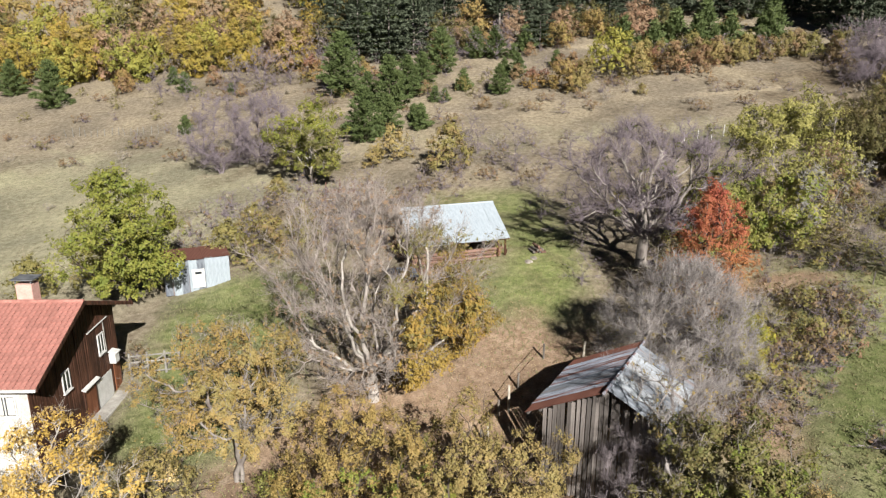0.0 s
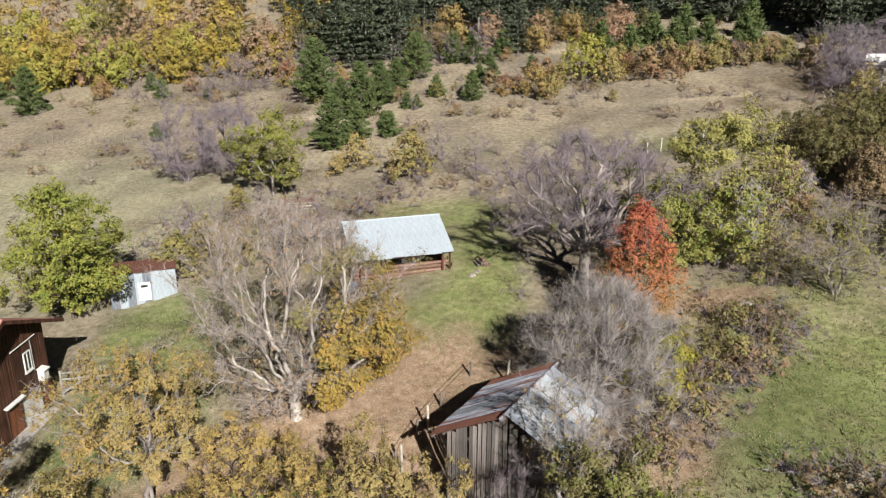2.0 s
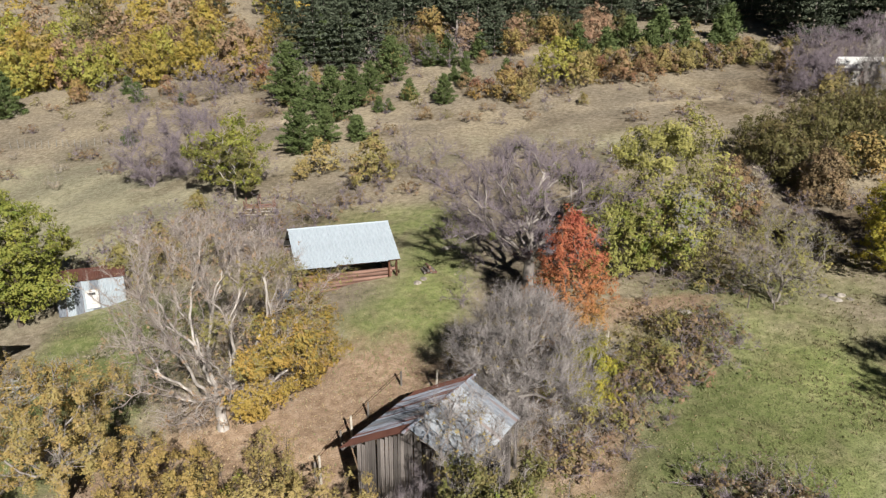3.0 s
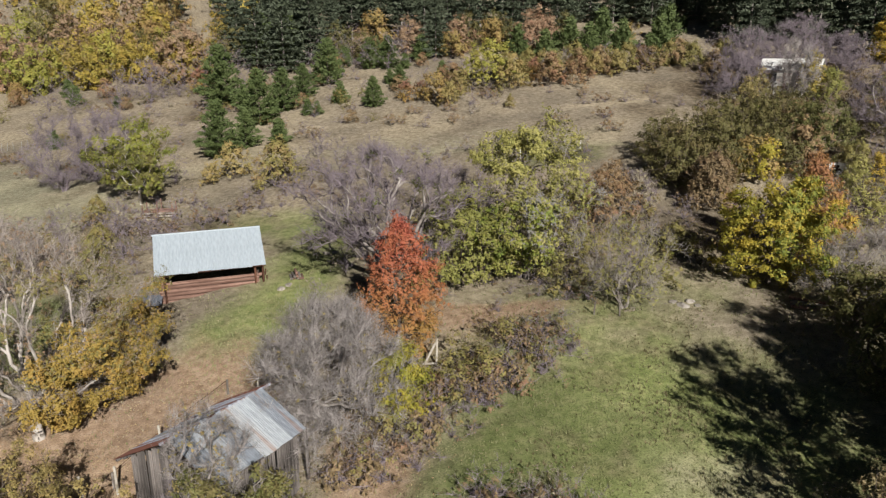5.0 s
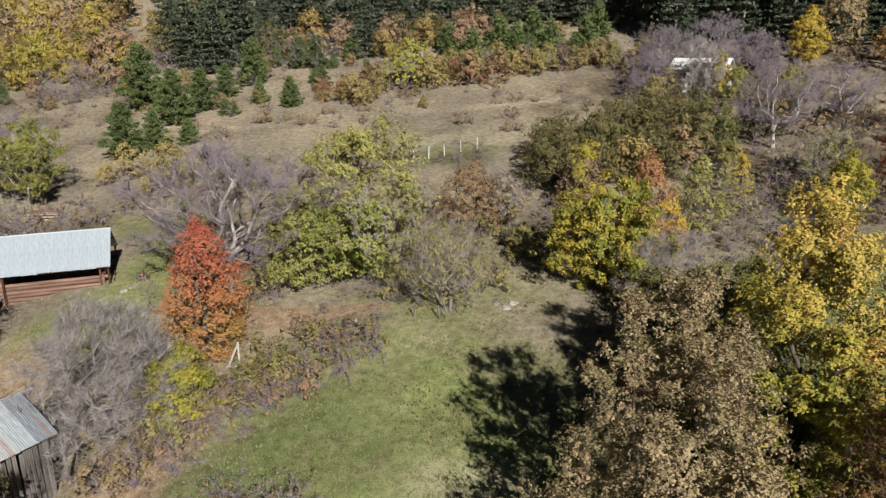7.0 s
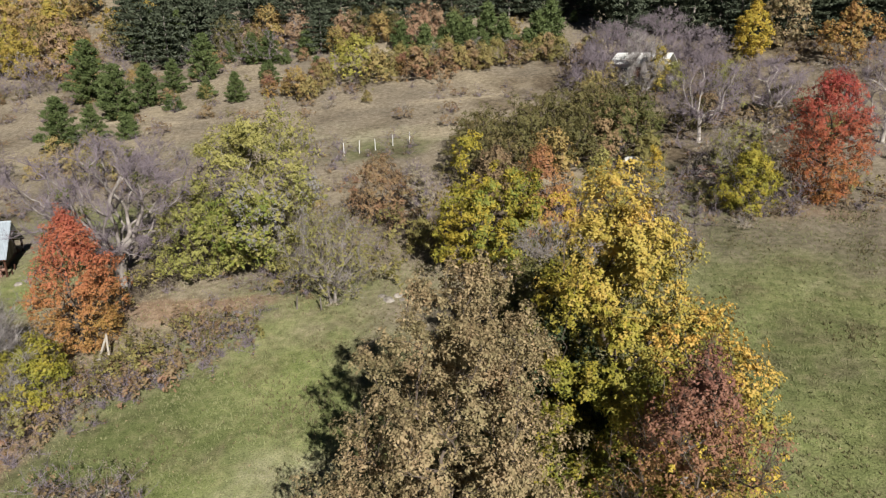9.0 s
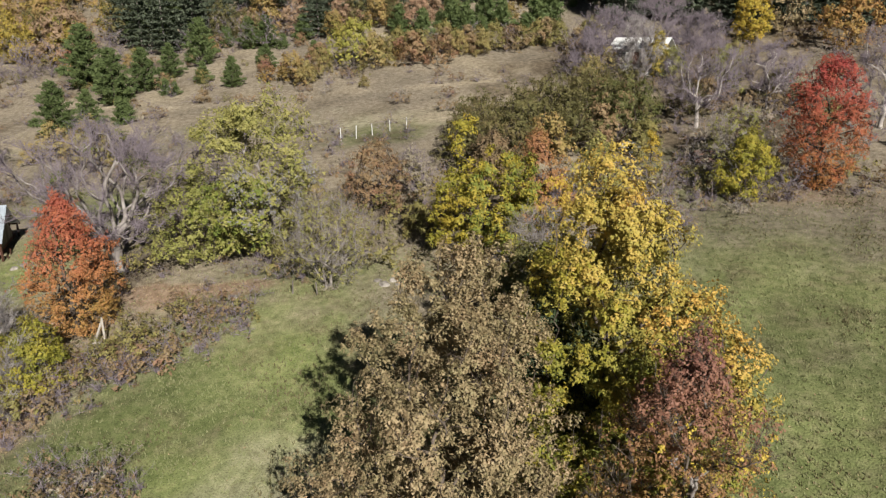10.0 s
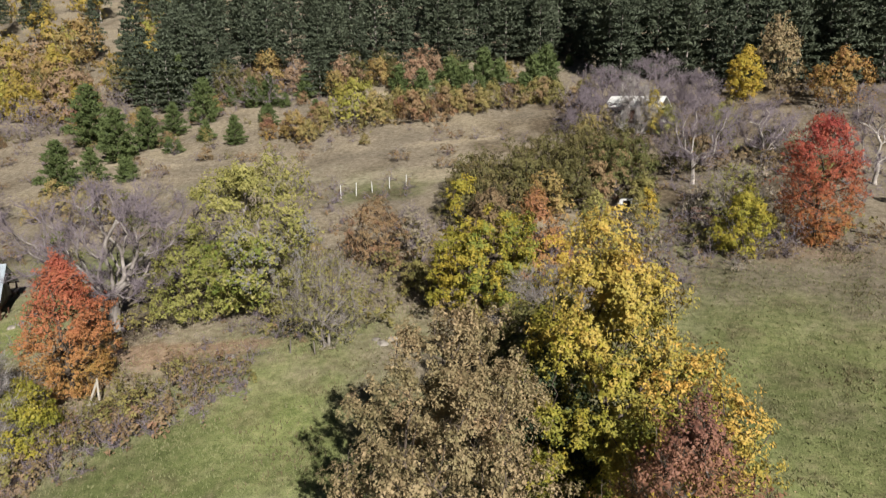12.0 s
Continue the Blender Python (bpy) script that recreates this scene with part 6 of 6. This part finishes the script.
def gate():
    g = thing("gate", "grey wooden gate with diagonal brace behind the house", "gate", at(-16.9, 34.5, 14, 1.2))
    for x in (0, 0.75, 1.5, 2.1):
        bar("post", silver_wood, g, (x, 0, -0.3), (x, 0, 1.3), 0.06, 7)
    for z in (0.35, 0.85, 1.15):
        bar("rail", silver_wood, g, (0, 0.03, z), (2.1, 0.03, z), 0.04, 6)
    bar("brace", silver_wood, g, (0, -0.04, 0.2), (1.5, -0.04, 1.15), 0.045, 6)
    bar("brace", silver_wood, g, (2.0, -0.04, 0.3), (2.9, -0.3, 0.9), 0.04, 6)


gate()


def hay_rack():
    r = thing("hay_rack", "reddish wooden hay rack with rails on grass", "rack", at(-10.3, 60.3, 8))
    for x in (0, 1.25, 2.5):
        for y in (0, 1.4):
            bar("post", log_wood, r, (x, y, -0.2), (x, y, 1.5 if x != 1.25 else 1.8), 0.06, 7)
    for z in (0.25, 0.5, 0.75):
        bar("rail", pole_wood, r, (-0.2, -0.06, z), (2.7, -0.06, z), 0.05, 6)
        bar("rail", log_wood, r, (-0.1, 1.46, z), (2.6, 1.46, z), 0.05, 6)
    for y in (0.2, 0.6, 1.0, 1.3):
        bar("slat", log_wood, r, (-0.1, y, 0.85), (2.6, y, 0.85), 0.05, 6)


hay_rack()


def crooked_props():
    r = thing("leaning_props", "pale leaning wooden props beside scrub", "props", at(15.6, 34.1, -20))
    bar("prop", pole_wood, r, (-0.45, 0, -0.05), (0.25, 0.1, 1.45), 0.07, 7)
    bar("prop", pole_wood, r, (0.25, 0.1, -0.1), (0.3, 0.05, 1.6), 0.06, 7)
    bar("prop", pole_wood, r, (-0.5, 0, 0.08), (0.35, 0.05, 0.25), 0.06, 7)


crooked_props()


def tin_lean_to():
    """A low sheet shelter beside the barn."""
    s = thing("tin_shelter", "small weathered sheet shelter beside the log barn", "shelter", at(-3.2, 41.6, 15))
    for x in (0, 1.5):
        for y, z in ((0, 0.75), (1.0, 1.0)):
            bar("post", dark_wood, s, (x, y, -0.2), (x, y, z), 0.05, 6)
    roof_of_sheets(s, (-0.15, -0.15, 0.78), (1, 0, 0), (0, 1.3, 0.3), 1.8, 1.35, [sheet_old], 0.6, 21)


tin_lean_to()


def wood_stack(x, y, turn, label, n, length, seed):
    """A heap of split logs."""
    rng = random.Random(seed)
    s = thing("wood_stack", label, "wood pile", at(x, y, turn))
    row, k, z = n, 0, 0.09
    while row > 0:
        for i in range(row):
            px = (i - row / 2) * 0.19 + rng.uniform(-0.03, 0.03)
            o = rng.uniform(-0.12, 0.12)
            bar("log", log_wood if rng.random() < 0.6 else grey_wood, s, (px, -length / 2 + o, z), (px + rng.uniform(-0.05, 0.05), length / 2 + o, z), 0.09, 7)
        z += 0.16
        row -= 2


wood_stack(53.6, 55.3, 80, "reddish brown stacked logs on dry grass", 9, 2.4, 3)
wood_stack(36.3, 37.3, 60, "pale timber pile under the maple", 5, 1.8, 4)
wood_stack(6.4, 45.2, 20, "small heap of split logs by the barn", 5, 0.9, 5)


def cart():
    """A small two-wheeled cart with a pale box body on a dark frame."""
    c = thing("cart", "small old cart with a pale box body on rough grass", "cart", at(48.3, 58.3, -14, 1.0, 0.02))
    bm = bmesh.new()
    vs = [bm.verts.new(p) for p in ((-0.95, -0.55, 0.55), (0.95, -0.55, 0.55), (0.95, 0.55, 0.55), (-0.95, 0.55, 0.55), (-0.75, -0.5, 1.05), (0.7, -0.5, 1.0), (0.7, 0.5, 1.0), (-0.75, 0.5, 1.05))]
    for f in ((0, 3, 2, 1), (4, 5, 6, 7), (0, 1, 5, 4), (1, 2, 6, 5), (2, 3, 7, 6), (3, 0, 4, 7)):
        bm.faces.new([vs[k] for k in f])
    part("box_body", done(bm, "box_body", trim_white, 0.06), c, "chalky white box body")
    # A solid dark panel paints the shade of an opening in the body.
    block("panel", gap_and_tyre_dark, c, -0.45, 0.1, -0.565, -0.53, 0.64, 0.92, "dark panel standing in for a shaded side opening", 0.01)
    for y in (-0.42, 0.42):
        bar("frame_rail", soot, c, (-1.1, y, 0.48), (1.5, y * 0.3, 0.46), 0.045, 7)
    bar("axle", soot, c, (0.0, -0.68, 0.34), (0.0, 0.68, 0.34), 0.04, 7)
    for y in (-0.7, 0.62):
        wheel = part("wheel", None, c)
        bar("tyre", gap_and_tyre_dark, wheel, (0, y, 0.34), (0, y + 0.12, 0.34), 0.34, 16, r2=0.34)
        bar("rim", soot, wheel, (0, y - 0.01, 0.34), (0, y + 0.13, 0.34), 0.18, 12, r2=0.18)
    bar("prop_leg", soot, c, (1.4, 0, 0.0), (1.4, 0, 0.46), 0.03, 6)
    bar("loading_pole", dark_wood, c, (-1.2, 0.2, 0.9), (-0.1, 0.35, 1.75), 0.05, 7)


cart()


def stone(x, y, r, seed):
    rng = random.Random(seed)
    bm = bmesh.new()
    bmesh.ops.create_icosphere(bm, subdivisions=2, radius=r)
    off = Vector((seed * 3.1, 7, 1))
    for v in bm.verts:
        v.co *= 1 + 0.45 * noise.noise(v.co / r * 0.9 + off)
        v.co.z *= 0.6
    ob = new("stone", done(bm, "stone", stone_grey))
    ob.matrix_world = at(x, y, rng.uniform(0, 360), 1, r * 0.2)
    tagged(ob, "pale grey field stone in the grass", "stone", "field stones")


for i, (x, y, r) in enumerate(((19.9, 37.8, 0.28), (21.3, 38.3, 0.33), (22.0, 37.6, 0.22), (18.6, 38.0, 0.2), (29.8, 38.4, 0.4), (30.3, 38.8, 0.3), (29.4, 38.9, 0.25), (30.6, 38.2, 0.2), (19.0, 23.8, 0.3), (7.5, 50.0, 0.3), (8.1, 50.3, 0.25), (-11.0, 31.6, 0.3), (6.0, 44.2, 0.25), (5.6, 43.8, 0.3), (-0.8, 34.5, 0.2))):
    stone(x, y, r, i + 1)


# ---- grass, weeds and fallen leaves ----
def tufts(name, label, mat, n, x0, x1, y0, y1, size, weight, seed, kind="grass"):
    rng = np.random.default_rng(seed)
    x, y = rng.uniform(x0, x1, n * 4), rng.uniform(y0, y1, n * 4)
    patch = 0.5 + 0.5 * np.sin(x * 0.8 + 2 * np.sin(y * 0.5)) * np.sin(y * 0.9 + 2 * np.sin(x * 0.4))
    keep = rng.uniform(0, 1, n * 4) < weight(x, y) * (0.25 + 0.75 * patch)
    x, y = x[keep][:n], y[keep][:n]
    n = len(x)
    b = np.stack([x, y, ground(x, y) - 0.01], 1)
    vs = []
    for k in range(3):
        a = rng.uniform(0, 2 * np.pi, n)
        d = np.stack([np.cos(a), np.sin(a), 0 * a], 1)
        s = np.stack([-np.sin(a), np.cos(a), 0 * a], 1)
        h = size * rng.uniform(0.5, 1.4, (n, 1))
        w = size * 0.22
        vs.append(np.stack([b + d * 0.04 - s * w, b + d * 0.04 + s * w, b + d * h * rng.uniform(0.3, 0.9, (n, 1)) + np.array([0, 0, 1.0]) * h], 1))
    v = np.concatenate(vs).reshape(-1, 3)
    tagged(new(name, mesh(name, v, np.arange(len(v)).reshape(-1, 3), mat)), label, kind, kind="stuff")


def fallen(name, label, mat, n, x0, x1, y0, y1, size, weight, seed):
    rng = np.random.default_rng(seed)
    x, y = rng.uniform(x0, x1, n * 4), rng.uniform(y0, y1, n * 4)
    keep = rng.uniform(0, 1, n * 4) < weight(x, y)
    x, y = x[keep][:n], y[keep][:n]
    n = len(x)
    p = np.stack([x, y, ground(x, y) + 0.03], 1)
    nrm = unit(rng.normal(size=(n, 3)) * 0.35 + np.array([0, 0, 1.0]))
    a = unit(np.cross(nrm, rng.normal(size=(n, 3))))
    b = np.cross(nrm, a)
    s = size * rng.uniform(0.6, 1.4, (n, 1))
    v = np.stack([p - a * s * 0.7, p + b * s * 0.5 + nrm * s * 0.15, p + a * s * 0.7, p - b * s * 0.5 + nrm * s * 0.15], 1).reshape(-1, 3)
    tagged(new(name, mesh(name, v, np.arange(4 * n).reshape(-1, 4), mat)), label, "leaves", kind="stuff")


tufts("grass_tufts", "short green meadow grass", grass_blades, 45000, -18, 64, 12, 50, 0.10, lambda x, y: green_at(x, y) * 0.9 + 0.05, 201)
tufts("dry_grass", "dry straw-coloured grass tufts", straw, 24000, -45, 66, 20, 76, 0.10, lambda x, y: np.clip(1 - green_at(x, y) * 2.2, 0.0, 1) * 0.8, 202)
tufts("weeds", "dark weeds in the meadow", leaf_weed, 9000, 14, 64, 14, 48, 0.14, lambda x, y: np.clip(0.1 + 0.9 * np.sin(x * 0.7 + np.sin(y * 0.6)) * np.sin(y * 0.55 + 1.5 * np.sin(x * 0.3)), 0.03, 1), 204, "weeds")
fallen("fallen_leaves", "brown and yellow fallen leaves", litter_leaf, 30000, -20, 64, 12, 50, 0.055, lambda x, y: np.clip(litter_at(x, y), 0.004, 1), 205)
